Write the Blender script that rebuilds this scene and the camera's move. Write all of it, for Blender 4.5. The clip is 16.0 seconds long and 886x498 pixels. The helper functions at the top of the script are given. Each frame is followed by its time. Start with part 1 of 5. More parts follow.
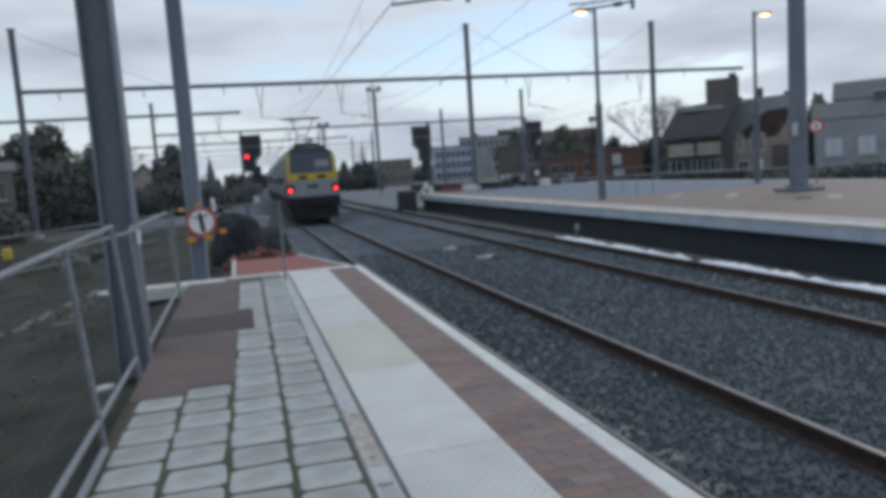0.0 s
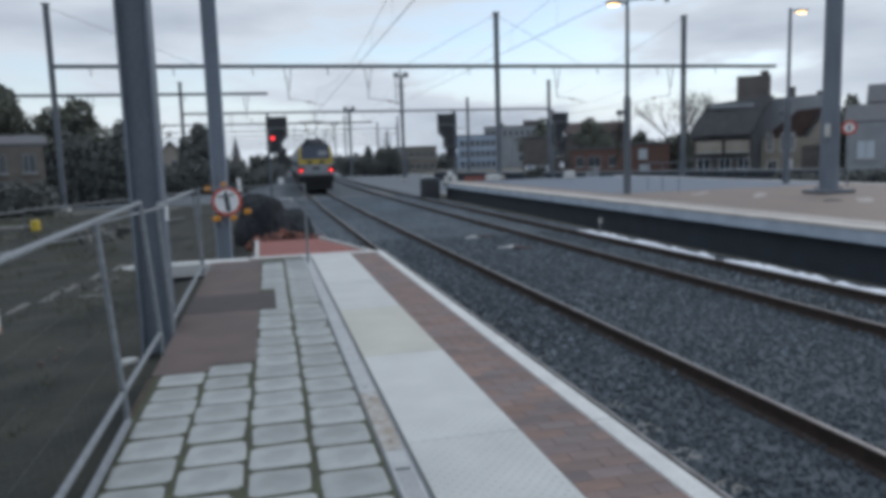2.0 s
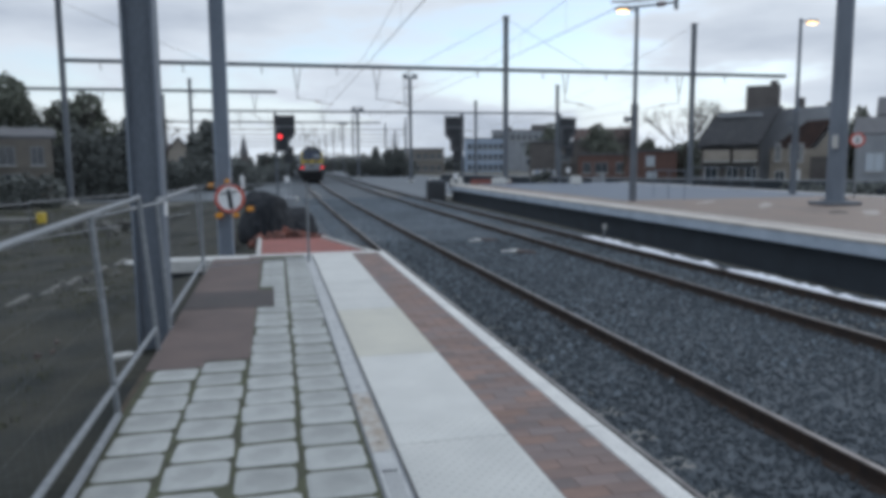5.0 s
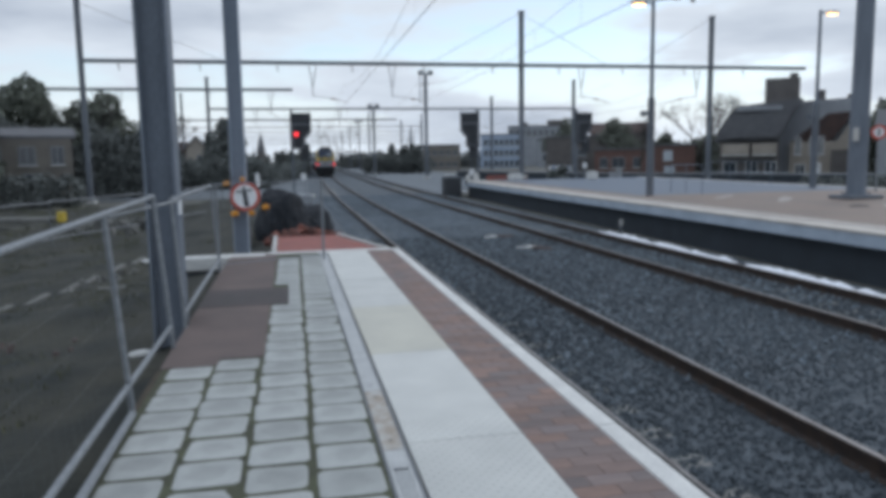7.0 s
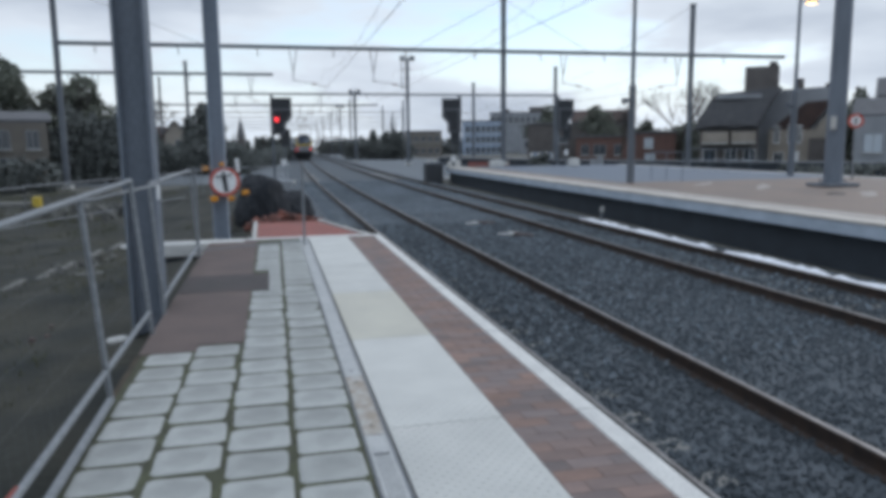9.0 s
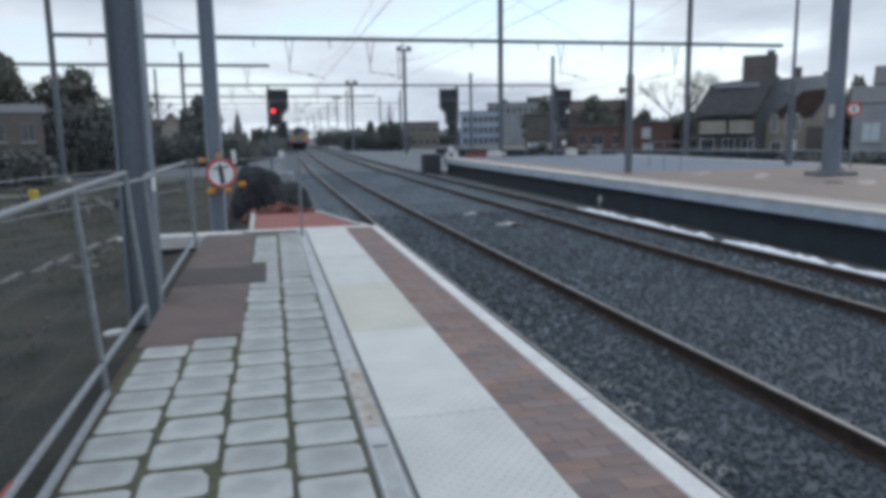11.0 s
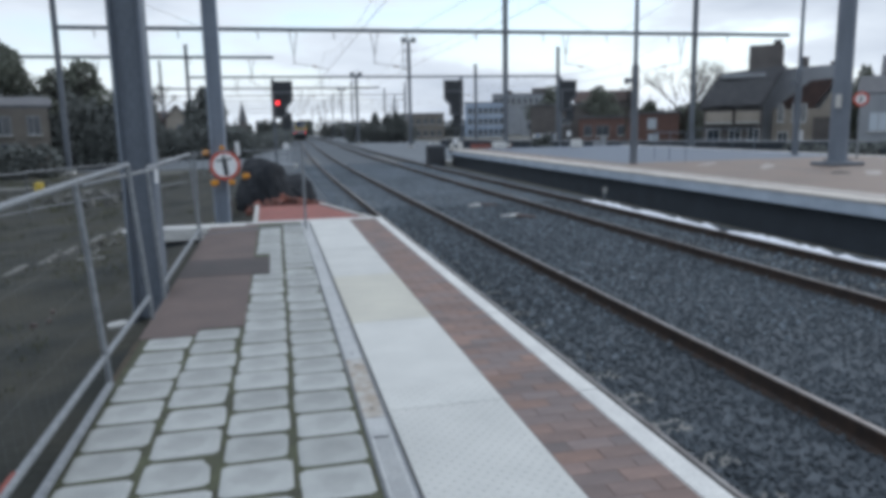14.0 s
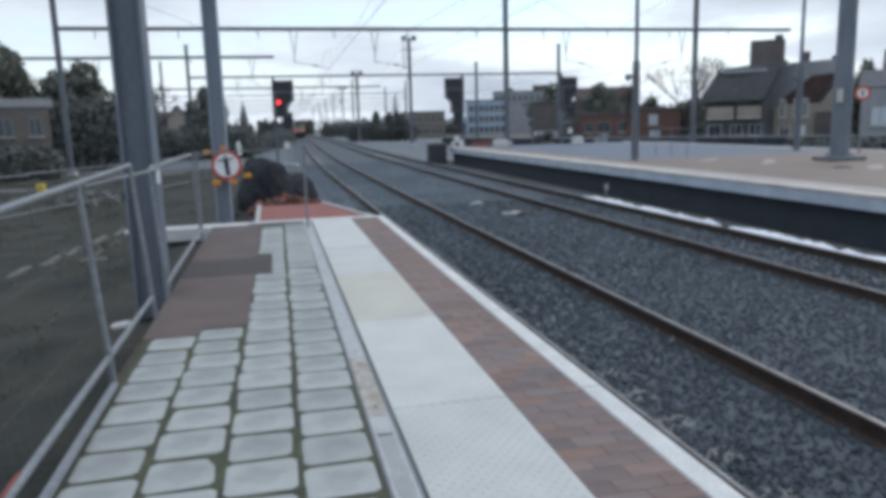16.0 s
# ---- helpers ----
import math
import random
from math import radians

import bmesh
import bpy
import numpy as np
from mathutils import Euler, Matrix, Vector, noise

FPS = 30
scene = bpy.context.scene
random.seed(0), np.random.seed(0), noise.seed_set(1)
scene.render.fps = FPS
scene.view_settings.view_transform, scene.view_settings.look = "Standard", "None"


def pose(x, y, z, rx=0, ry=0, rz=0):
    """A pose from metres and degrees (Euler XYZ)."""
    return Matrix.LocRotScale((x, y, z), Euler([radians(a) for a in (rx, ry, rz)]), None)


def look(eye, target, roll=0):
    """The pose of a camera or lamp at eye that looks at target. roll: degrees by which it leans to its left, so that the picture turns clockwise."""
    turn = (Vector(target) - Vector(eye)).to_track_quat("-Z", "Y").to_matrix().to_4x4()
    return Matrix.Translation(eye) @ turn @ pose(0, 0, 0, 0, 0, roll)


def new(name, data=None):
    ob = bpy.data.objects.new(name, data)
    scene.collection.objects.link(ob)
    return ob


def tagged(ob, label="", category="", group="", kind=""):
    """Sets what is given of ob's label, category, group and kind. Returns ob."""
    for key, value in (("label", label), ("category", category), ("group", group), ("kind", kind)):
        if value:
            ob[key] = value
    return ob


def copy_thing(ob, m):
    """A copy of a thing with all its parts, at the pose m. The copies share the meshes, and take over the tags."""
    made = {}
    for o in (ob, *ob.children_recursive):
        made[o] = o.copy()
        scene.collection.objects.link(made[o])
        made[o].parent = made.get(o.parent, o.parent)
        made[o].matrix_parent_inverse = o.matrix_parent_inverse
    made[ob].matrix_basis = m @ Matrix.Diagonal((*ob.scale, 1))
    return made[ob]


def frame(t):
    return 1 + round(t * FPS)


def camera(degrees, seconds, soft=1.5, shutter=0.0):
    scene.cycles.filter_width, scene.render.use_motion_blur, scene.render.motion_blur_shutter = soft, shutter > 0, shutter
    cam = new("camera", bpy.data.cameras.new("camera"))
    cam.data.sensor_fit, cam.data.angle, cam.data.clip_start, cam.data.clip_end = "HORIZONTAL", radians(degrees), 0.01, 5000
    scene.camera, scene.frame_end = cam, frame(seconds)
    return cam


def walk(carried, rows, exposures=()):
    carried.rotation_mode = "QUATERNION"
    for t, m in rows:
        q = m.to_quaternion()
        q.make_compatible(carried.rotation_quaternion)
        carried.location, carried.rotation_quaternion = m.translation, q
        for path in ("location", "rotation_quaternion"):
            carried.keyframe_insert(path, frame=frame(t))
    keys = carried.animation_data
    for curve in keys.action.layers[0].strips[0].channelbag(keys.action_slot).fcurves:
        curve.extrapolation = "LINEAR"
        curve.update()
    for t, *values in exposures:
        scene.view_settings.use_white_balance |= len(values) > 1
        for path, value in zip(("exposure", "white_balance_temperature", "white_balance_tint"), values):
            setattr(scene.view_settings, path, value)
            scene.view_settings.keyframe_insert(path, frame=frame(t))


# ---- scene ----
cam = camera(62.8, 16.0, soft=4.8)
PATH = [
    (0, (0.036, -0.057, 1.432), (0.556, 1.862, 1.216), -3.9),
    (0.5, (0.03, -0.059, 1.431), (0.542, 1.861, 1.206), -3.5),
    (1, (0.024, -0.051, 1.433), (0.506, 1.874, 1.185), -3.4),
    (1.5, (0.005, -0.093, 1.423), (0.474, 1.835, 1.174), -3.1),
    (2, (0.011, -0.05, 1.431), (0.474, 1.88, 1.186), -1.8),
    (2.5, (0.01, -0.064, 1.434), (0.437, 1.874, 1.187), -1.8),
    (3, (0.004, -0.05, 1.432), (0.419, 1.892, 1.193), -0.5),
    (3.5, (-0.001, -0.047, 1.437), (0.422, 1.893, 1.197), -0.1),
    (6, (0.111, -0.052, 1.421), (0.571, 1.88, 1.183), -0.7),
    (6.5, (0.095, -0.047, 1.429), (0.52, 1.891, 1.178), -0.8),
    (7, (0.106, -0.039, 1.431), (0.51, 1.904, 1.183), -0.9),
    (7.5, (0.107, -0.041, 1.422), (0.567, 1.885, 1.137), -1.4),
    (8, (0.109, -0.036, 1.426), (0.572, 1.888, 1.136), -0.5),
    (8.5, (0.106, -0.041, 1.424), (0.559, 1.886, 1.14), -0.3),
    (9, (0.109, -0.031, 1.422), (0.561, 1.896, 1.137), -0.6),
    (11.5, (0.119, -0.002, 1.413), (0.575, 1.92, 1.099), -0.9),
    (12, (0.12, -0.008, 1.412), (0.575, 1.914, 1.097), -0.9),
    (12.5, (0.123, -0.005, 1.413), (0.573, 1.917, 1.097), -1.1),
    (13, (0.134, -0.003, 1.411), (0.582, 1.919, 1.088), -1.3),
    (13.5, (0.138, 0.007, 1.408), (0.574, 1.932, 1.085), -1.2),
    (14, (0.139, -0.001, 1.41), (0.58, 1.922, 1.078), -1.1),
    (14.5, (0.135, 0.006, 1.41), (0.567, 1.932, 1.083), -1.0),
    (15, (0.136, 0.004, 1.411), (0.581, 1.926, 1.083), -1.2),
    (15.5, (0.141, -0.001, 1.407), (0.581, 1.92, 1.07), -1.6),
    (16, (0.138, -0.007, 1.41), (0.573, 1.916, 1.073), -1.6),
]
walk(cam, [(t, look(eye, target, roll)) for t, eye, target, roll in PATH], [(0, -0.13), (3.5, 0.0), (7, 0.05), (12, 0.16), (16, 0.22)])

# ---- light ----
world = bpy.data.worlds.new("sky")
scene.world = world
world.use_nodes = True
wn, wl = world.node_tree.nodes, world.node_tree.links
wn.clear()
w_out = wn.new("ShaderNodeOutputWorld")
w_sky = wn.new("ShaderNodeTexSky")
w_sky.sky_type, w_sky.sun_disc = "NISHITA", False
w_sky.sun_elevation, w_sky.sun_rotation = radians(32), radians(60)
w_sky.dust_density, w_sky.air_density = 0.2, 1.0
w_blue = wn.new("ShaderNodeBackground")
w_blue.inputs["Strength"].default_value = 0.15
wl.new(w_sky.outputs[0], w_blue.inputs[0])
w_co = wn.new("ShaderNodeTexCoord")
w_map = wn.new("ShaderNodeMapping")
w_map.inputs["Scale"].default_value = (1.3, 1.3, 5.0)
w_map.inputs["Location"].default_value = (0.35, 0.2, 0.1)
wl.new(w_co.outputs["Generated"], w_map.inputs[0])
w_n = wn.new("ShaderNodeTexNoise")
w_n.inputs["Scale"].default_value, w_n.inputs["Detail"].default_value = 1.7, 7
w_n.inputs["Roughness"].default_value = 0.52
wl.new(w_map.outputs[0], w_n.inputs["Vector"])
w_cover = wn.new("ShaderNodeValToRGB")
w_cover.color_ramp.elements[0].position, w_cover.color_ramp.elements[1].position = 0.36, 0.50
wl.new(w_n.outputs["Fac"], w_cover.inputs[0])
w_tone = wn.new("ShaderNodeValToRGB")
w_tone.color_ramp.elements[0].position, w_tone.color_ramp.elements[1].position = 0.42, 0.68
w_tone.color_ramp.elements[0].color = (0.76, 0.835, 0.925, 1)
w_tone.color_ramp.elements[1].color = (0.40, 0.46, 0.56, 1)
wl.new(w_n.outputs["Fac"], w_tone.inputs[0])
w_cloud = wn.new("ShaderNodeBackground")
w_cloud.inputs["Strength"].default_value = 1.15
wl.new(w_tone.outputs[0], w_cloud.inputs[0])
w_xyz = wn.new("ShaderNodeSeparateXYZ")
wl.new(w_co.outputs["Generated"], w_xyz.inputs[0])
w_up = wn.new("ShaderNodeMapRange")
w_up.inputs["From Min"].default_value, w_up.inputs["From Max"].default_value = 0.2, 0.9
w_up.inputs["To Min"].default_value, w_up.inputs["To Max"].default_value = 1.05, 1.8
wl.new(w_xyz.outputs["Z"], w_up.inputs["Value"])
wl.new(w_up.outputs[0], w_cloud.inputs["Strength"])
w_mix = wn.new("ShaderNodeMixShader")
w_low = wn.new("ShaderNodeMapRange")
w_low.inputs["From Min"].default_value, w_low.inputs["From Max"].default_value = 0.03, 0.2
w_low.inputs["To Min"].default_value, w_low.inputs["To Max"].default_value = 1.0, 0.0
wl.new(w_xyz.outputs["Z"], w_low.inputs["Value"])
w_max = wn.new("ShaderNodeMath")
w_max.operation = "MAXIMUM"
wl.new(w_cover.outputs[0], w_max.inputs[0])
wl.new(w_low.outputs[0], w_max.inputs[1])
wl.new(w_max.outputs[0], w_mix.inputs[0])
wl.new(w_blue.outputs[0], w_mix.inputs[1])
wl.new(w_cloud.outputs[0], w_mix.inputs[2])
wl.new(w_mix.outputs[0], w_out.inputs[0])

sun = new("sun", bpy.data.lights.new("sun", "SUN"))
sun.data.energy, sun.data.angle, sun.data.color = 0.6, radians(25), (1.0, 0.95, 0.9)
sun.matrix_world = look((40, 23, 29), (0, 0, 0))


# ---- materials ----
def mat(name, c1, c2=None, scale=6.0, rough=0.8, metal=0.0, bump=0.0, fine=60.0, island=0.0, rnd=0.0, stain=0.35, stretch=(1, 1, 1), spec=0.3):
    """Two-scale noise between two colours; bump by the fine scale; island and rnd vary the value from piece to piece."""
    m = bpy.data.materials.new(name)
    m.use_nodes = True
    n, l = m.node_tree.nodes, m.node_tree.links
    b = n["Principled BSDF"]
    b.inputs["Roughness"].default_value, b.inputs["Metallic"].default_value = rough, metal
    b.inputs["Specular IOR Level"].default_value = spec
    c2 = c2 or tuple(v * 0.7 for v in c1)
    co = n.new("ShaderNodeTexCoord")
    mp = n.new("ShaderNodeMapping")
    mp.inputs["Scale"].default_value = stretch
    l.new(co.outputs["Object"], mp.inputs[0])
    big, small = n.new("ShaderNodeTexNoise"), n.new("ShaderNodeTexNoise")
    big.inputs["Scale"].default_value, big.inputs["Detail"].default_value = scale, 5
    small.inputs["Scale"].default_value, small.inputs["Detail"].default_value = fine, 3
    for t in (big, small):
        l.new(mp.outputs[0], t.inputs["Vector"])
    ramp = n.new("ShaderNodeValToRGB")
    ramp.color_ramp.elements[0].position, ramp.color_ramp.elements[1].position = 0.5 - stain / 2, 0.5 + stain / 2
    ramp.color_ramp.elements[0].color, ramp.color_ramp.elements[1].color = (*c2, 1), (*c1, 1)
    l.new(big.outputs["Fac"], ramp.inputs[0])
    val = n.new("ShaderNodeHueSaturation")
    l.new(ramp.outputs[0], val.inputs["Color"])
    add = n.new("ShaderNodeMapRange")
    add.inputs["From Min"].default_value, add.inputs["From Max"].default_value = 0.3, 0.7
    add.inputs["To Min"].default_value, add.inputs["To Max"].default_value = 0.86, 1.14
    l.new(small.outputs["Fac"], add.inputs["Value"])
    last = add.outputs[0]
    for amount, source in ((island, "geo"), (rnd, "info")):
        if amount:
            g = n.new("ShaderNodeNewGeometry") if source == "geo" else n.new("ShaderNodeObjectInfo")
            r = n.new("ShaderNodeMapRange")
            r.inputs["To Min"].default_value, r.inputs["To Max"].default_value = 1 - amount, 1 + amount
            l.new(g.outputs["Random Per Island" if source == "geo" else "Random"], r.inputs["Value"])
            mul = n.new("ShaderNodeMath")
            mul.operation = "MULTIPLY"
            l.new(last, mul.inputs[0])
            l.new(r.outputs[0], mul.inputs[1])
            last = mul.outputs[0]
    l.new(last, val.inputs["Value"])
    l.new(val.outputs[0], b.inputs["Base Color"])
    rr = n.new("ShaderNodeMapRange")
    rr.inputs["To Min"].default_value, rr.inputs["To Max"].default_value = max(rough - 0.12, 0.03), min(rough + 0.12, 1)
    l.new(big.outputs["Fac"], rr.inputs["Value"])
    l.new(rr.outputs[0], b.inputs["Roughness"])
    if bump:
        bp = n.new("ShaderNodeBump")
        bp.inputs["Strength"].default_value, bp.inputs["Distance"].default_value = bump, 0.01
        l.new(small.outputs["Fac"], bp.inputs["Height"])
        l.new(bp.outputs[0], b.inputs["Normal"])
    return m


def glow(name, color, strength):
    m = bpy.data.materials.new(name)
    m.use_nodes = True
    b = m.node_tree.nodes["Principled BSDF"]
    b.inputs["Base Color"].default_value = (*[0.5 * c for c in color], 1)
    b.inputs["Emission Color"].default_value = (*color, 1)
    b.inputs["Emission Strength"].default_value = strength
    return m


def glass(name, color, rough=0.08):
    m = bpy.data.materials.new(name)
    m.use_nodes = True
    b = m.node_tree.nodes["Principled BSDF"]
    b.inputs["Base Color"].default_value = (*color, 1)
    b.inputs["Roughness"].default_value = rough
    b.inputs["Specular IOR Level"].default_value = 0.6
    return m


CONCRETE = mat("concrete", (0.46, 0.46, 0.44), (0.36, 0.36, 0.35), 3, 0.85, bump=0.15)
PAVER = mat("paver_concrete", (0.340, 0.353, 0.343), (0.268, 0.280, 0.274), 4, 0.75, bump=0.2, fine=140, rnd=0.09)


def damp_centre(m):
    """Concrete that stays darker and damp in the middle, with a dry pale rim, different on each piece."""
    n, l = m.node_tree.nodes, m.node_tree.links
    b = n["Principled BSDF"]
    old = b.inputs["Base Color"].links[0].from_socket
    co, info = n.new("ShaderNodeTexCoord"), n.new("ShaderNodeObjectInfo")
    shift = n.new("ShaderNodeVectorMath")
    shift.operation = "MULTIPLY_ADD"
    shift.inputs[1].default_value = (1, 1, 1)
    l.new(co.outputs["Object"], shift.inputs[0])
    scale = n.new("ShaderNodeVectorMath")
    scale.operation = "SCALE"
    scale.inputs[0].default_value = (9, 5, 3)
    l.new(info.outputs["Random"], scale.inputs["Scale"])
    l.new(scale.outputs[0], shift.inputs[2])
    t = n.new("ShaderNodeTexNoise")
    t.inputs["Scale"].default_value, t.inputs["Detail"].default_value = 9, 3
    l.new(shift.outputs[0], t.inputs["Vector"])
    dist = n.new("ShaderNodeVectorMath")
    dist.operation = "LENGTH"
    l.new(co.outputs["Object"], dist.inputs[0])
    add = n.new("ShaderNodeMath")
    add.operation = "MULTIPLY_ADD"
    l.new(t.outputs["Fac"], add.inputs[0])
    add.inputs[1].default_value = 0.16
    l.new(dist.outputs["Value"], add.inputs[2])
    r = n.new("ShaderNodeMapRange")
    r.inputs["From Min"].default_value, r.inputs["From Max"].default_value = 0.15, 0.19
    r.inputs["To Min"].default_value, r.inputs["To Max"].default_value = 0.85, 1.0
    l.new(add.outputs[0], r.inputs["Value"])
    h = n.new("ShaderNodeHueSaturation")
    l.new(old, h.inputs["Color"])
    l.new(r.outputs[0], h.inputs["Value"])
    l.new(h.outputs[0], b.inputs["Base Color"])


damp_centre(PAVER)
MOSS = mat("mossy_joint", (0.075, 0.082, 0.05), (0.045, 0.046, 0.033), 9, 0.95, bump=0.5)
SLAB = mat("pale_slab", (0.49, 0.495, 0.475), (0.42, 0.425, 0.41), 2.5, 0.7, bump=0.1, fine=180, rnd=0.05)
SLAB_YELLOW = mat("cream_slab", (0.46, 0.45, 0.39), (0.40, 0.39, 0.345), 2.5, 0.7, bump=0.1, fine=180)
CLINKER = mat("red_clinker", (0.200, 0.150, 0.132), (0.150, 0.114, 0.104), 7, 0.75, bump=0.3, fine=90, rnd=0.16)


def fired_shades(m):
    """Mixes each brick towards orange-brown or purple-grey, as it came out of the kiln."""
    n, l = m.node_tree.nodes, m.node_tree.links
    b = n["Principled BSDF"]
    old = b.inputs["Base Color"].links[0].from_socket
    info = n.new("ShaderNodeObjectInfo")
    shuffle = n.new("ShaderNodeMath")
    shuffle.operation = "MULTIPLY"
    shuffle.inputs[1].default_value = 7.37
    part_of = n.new("ShaderNodeMath")
    part_of.operation = "FRACT"
    l.new(info.outputs["Random"], shuffle.inputs[0])
    l.new(shuffle.outputs[0], part_of.inputs[0])
    ramp = n.new("ShaderNodeValToRGB")
    ramp.color_ramp.elements[0].color, ramp.color_ramp.elements[1].color = (0.80, 0.90, 1.0, 1), (1.12, 0.98, 0.91, 1)
    mid = ramp.color_ramp.elements.new(0.5)
    mid.color = (1.0, 0.96, 0.97, 1)
    l.new(part_of.outputs[0], ramp.inputs[0])
    mix = n.new("ShaderNodeMix")
    mix.data_type, mix.blend_type = "RGBA", "MULTIPLY"
    mix.inputs[0].default_value = 1.0
    l.new(old, mix.inputs[6])
    l.new(ramp.outputs[0], mix.inputs[7])
    l.new(mix.outputs[2], b.inputs["Base Color"])


fired_shades(CLINKER)
MORTAR = mat("brown_mortar", (0.185, 0.14, 0.125), (0.15, 0.115, 0.104), 7, 0.9)
COPING = mat("white_coping", (0.56, 0.56, 0.54), (0.46, 0.46, 0.45), 5, 0.75, bump=0.12)
ASPHALT_RED = mat("red_brown_asphalt", (0.132, 0.102, 0.095), (0.100, 0.079, 0.075), 2.2, 0.85, bump=0.4, fine=160)
ASPHALT_DARK = mat("dark_asphalt", (0.075, 0.065, 0.065), (0.055, 0.05, 0.05), 3, 0.85, bump=0.4, fine=160)
# Far bed: distance haze is mixed into this paler base colour.
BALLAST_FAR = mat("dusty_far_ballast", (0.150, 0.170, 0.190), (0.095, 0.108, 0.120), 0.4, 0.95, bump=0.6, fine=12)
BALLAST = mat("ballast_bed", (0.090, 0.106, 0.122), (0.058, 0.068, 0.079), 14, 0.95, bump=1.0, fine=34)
# Far stones carry painted haze: paler and bluer than the near ones.
STONE_HAZED = mat("dusty_ballast_stone", (0.175, 0.206, 0.236), (0.122, 0.145, 0.167), 0.4, 0.9, island=0.2, fine=90, stain=0.3)
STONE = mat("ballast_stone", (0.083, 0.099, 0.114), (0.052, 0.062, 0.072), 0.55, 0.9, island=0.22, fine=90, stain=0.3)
SOIL = mat("dark_soil", (0.041, 0.040, 0.031), (0.013, 0.016, 0.014), 1.3, 0.95, bump=1.0, fine=16, stain=0.3)
SOIL_STRIP = mat("brown_soil_strip", (0.07, 0.055, 0.04), (0.04, 0.033, 0.026), 6, 0.95, bump=0.7, fine=50)
GROUND = mat("ground", (0.12, 0.12, 0.105), (0.075, 0.075, 0.068), 0.15, 0.95, bump=0.5, fine=3)
RAIL_RUST = mat("rusty_rail", (0.055, 0.038, 0.03), (0.03, 0.024, 0.022), 8, 0.8, bump=0.25)
RAIL_TOP = mat("worn_rail_head", (0.27, 0.26, 0.255), (0.15, 0.135, 0.13), 4, 0.5, metal=0.7)
SLEEPER = mat("concrete_sleeper", (0.22, 0.22, 0.21), (0.13, 0.13, 0.125), 6, 0.9, bump=0.3)
GALV = mat("galvanised_steel", (0.25, 0.265, 0.28), (0.17, 0.185, 0.20), 22, 0.5, metal=0.4, bump=0.08)
WIRE = mat("mesh_wire", (0.12, 0.125, 0.13), (0.07, 0.075, 0.08), 20, 0.5, metal=0.5)
MAST_GREY = mat("mast_grey_paint", (0.155, 0.18, 0.215), (0.115, 0.135, 0.165), 2.2, 0.6, bump=0.06, stretch=(1, 1, 0.3))
MAST_LIGHT = mat("light_mast_paint", (0.27, 0.31, 0.365), (0.20, 0.235, 0.285), 1.8, 0.6, bump=0.06, stretch=(1, 1, 0.3))
MAST_DARK = mat("weathered_mast", (0.14, 0.155, 0.175), (0.10, 0.112, 0.13), 2.2, 0.7, bump=0.06, stretch=(1, 1, 0.3))
CABLE = mat("overhead_wire", (0.05, 0.055, 0.06), (0.035, 0.04, 0.042), 5, 0.7)
BLACK = mat("matt_black", (0.05, 0.054, 0.06), (0.038, 0.041, 0.046), 6, 0.85)
TARP = mat("black_tarpaulin", (0.03, 0.033, 0.038), (0.02, 0.022, 0.026), 3, 0.85, spec=0.1)
WHITE = mat("white_paint", (0.72, 0.73, 0.74), (0.62, 0.63, 0.64), 6, 0.6)
PANEL_EDGE = mat("pale_border", (0.24, 0.25, 0.27), (0.19, 0.20, 0.22), 6, 0.6)
RED = mat("red_paint", (0.50, 0.07, 0.035), (0.42, 0.05, 0.03), 8, 0.55)
ORANGE = mat("orange_plastic", (0.62, 0.27, 0.03), (0.5, 0.2, 0.02), 8, 0.5)
TAG_PINK = mat("faded_pink", (0.38, 0.25, 0.20), (0.30, 0.20, 0.16), 20, 0.6)
RUBBLE = mat("brick_rubble", (0.20, 0.08, 0.06), (0.09, 0.05, 0.045), 5, 0.9, island=0.4)
RAMP_RED = mat("red_ramp_surface", (0.27, 0.10, 0.085), (0.20, 0.08, 0.07), 3, 0.85, bump=0.4)
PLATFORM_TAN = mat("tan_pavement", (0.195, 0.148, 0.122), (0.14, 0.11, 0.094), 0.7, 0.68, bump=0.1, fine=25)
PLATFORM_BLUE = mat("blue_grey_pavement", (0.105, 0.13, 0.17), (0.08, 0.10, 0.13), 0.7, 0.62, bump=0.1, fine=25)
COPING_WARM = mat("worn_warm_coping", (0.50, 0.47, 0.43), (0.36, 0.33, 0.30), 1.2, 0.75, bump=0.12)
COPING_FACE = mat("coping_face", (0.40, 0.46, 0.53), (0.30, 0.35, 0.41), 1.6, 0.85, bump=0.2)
# Pale matt colour painting the sky's reflection in water.
PAINTED_GLINT = mat("worn_paving", (0.34, 0.32, 0.30), (0.22, 0.19, 0.165), 3, 0.7)
DEBRIS = mat("grey_debris", (0.15, 0.15, 0.14), (0.085, 0.085, 0.08), 3, 0.9, island=0.4)
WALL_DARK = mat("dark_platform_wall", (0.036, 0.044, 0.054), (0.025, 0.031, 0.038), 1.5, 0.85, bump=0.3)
FOAM = mat("white_foam_sheet", (0.80, 0.82, 0.86), (0.66, 0.68, 0.72), 6, 0.7, bump=0.4, fine=25)
TRAIN_SIDE = mat("train_side", (0.075, 0.082, 0.09), (0.055, 0.06, 0.068), 1.2, 0.9, spec=0.08)
TRAIN_BODY = mat("train_body", (0.165, 0.185, 0.205), (0.13, 0.145, 0.165), 1.2, 0.55)
TRAIN_GREY = mat("train_grey", (0.24, 0.26, 0.28), (0.19, 0.20, 0.22), 1.2, 0.45)
TRAIN_YELLOW = mat("train_yellow", (0.50, 0.37, 0.05), (0.42, 0.30, 0.045), 2, 0.45)
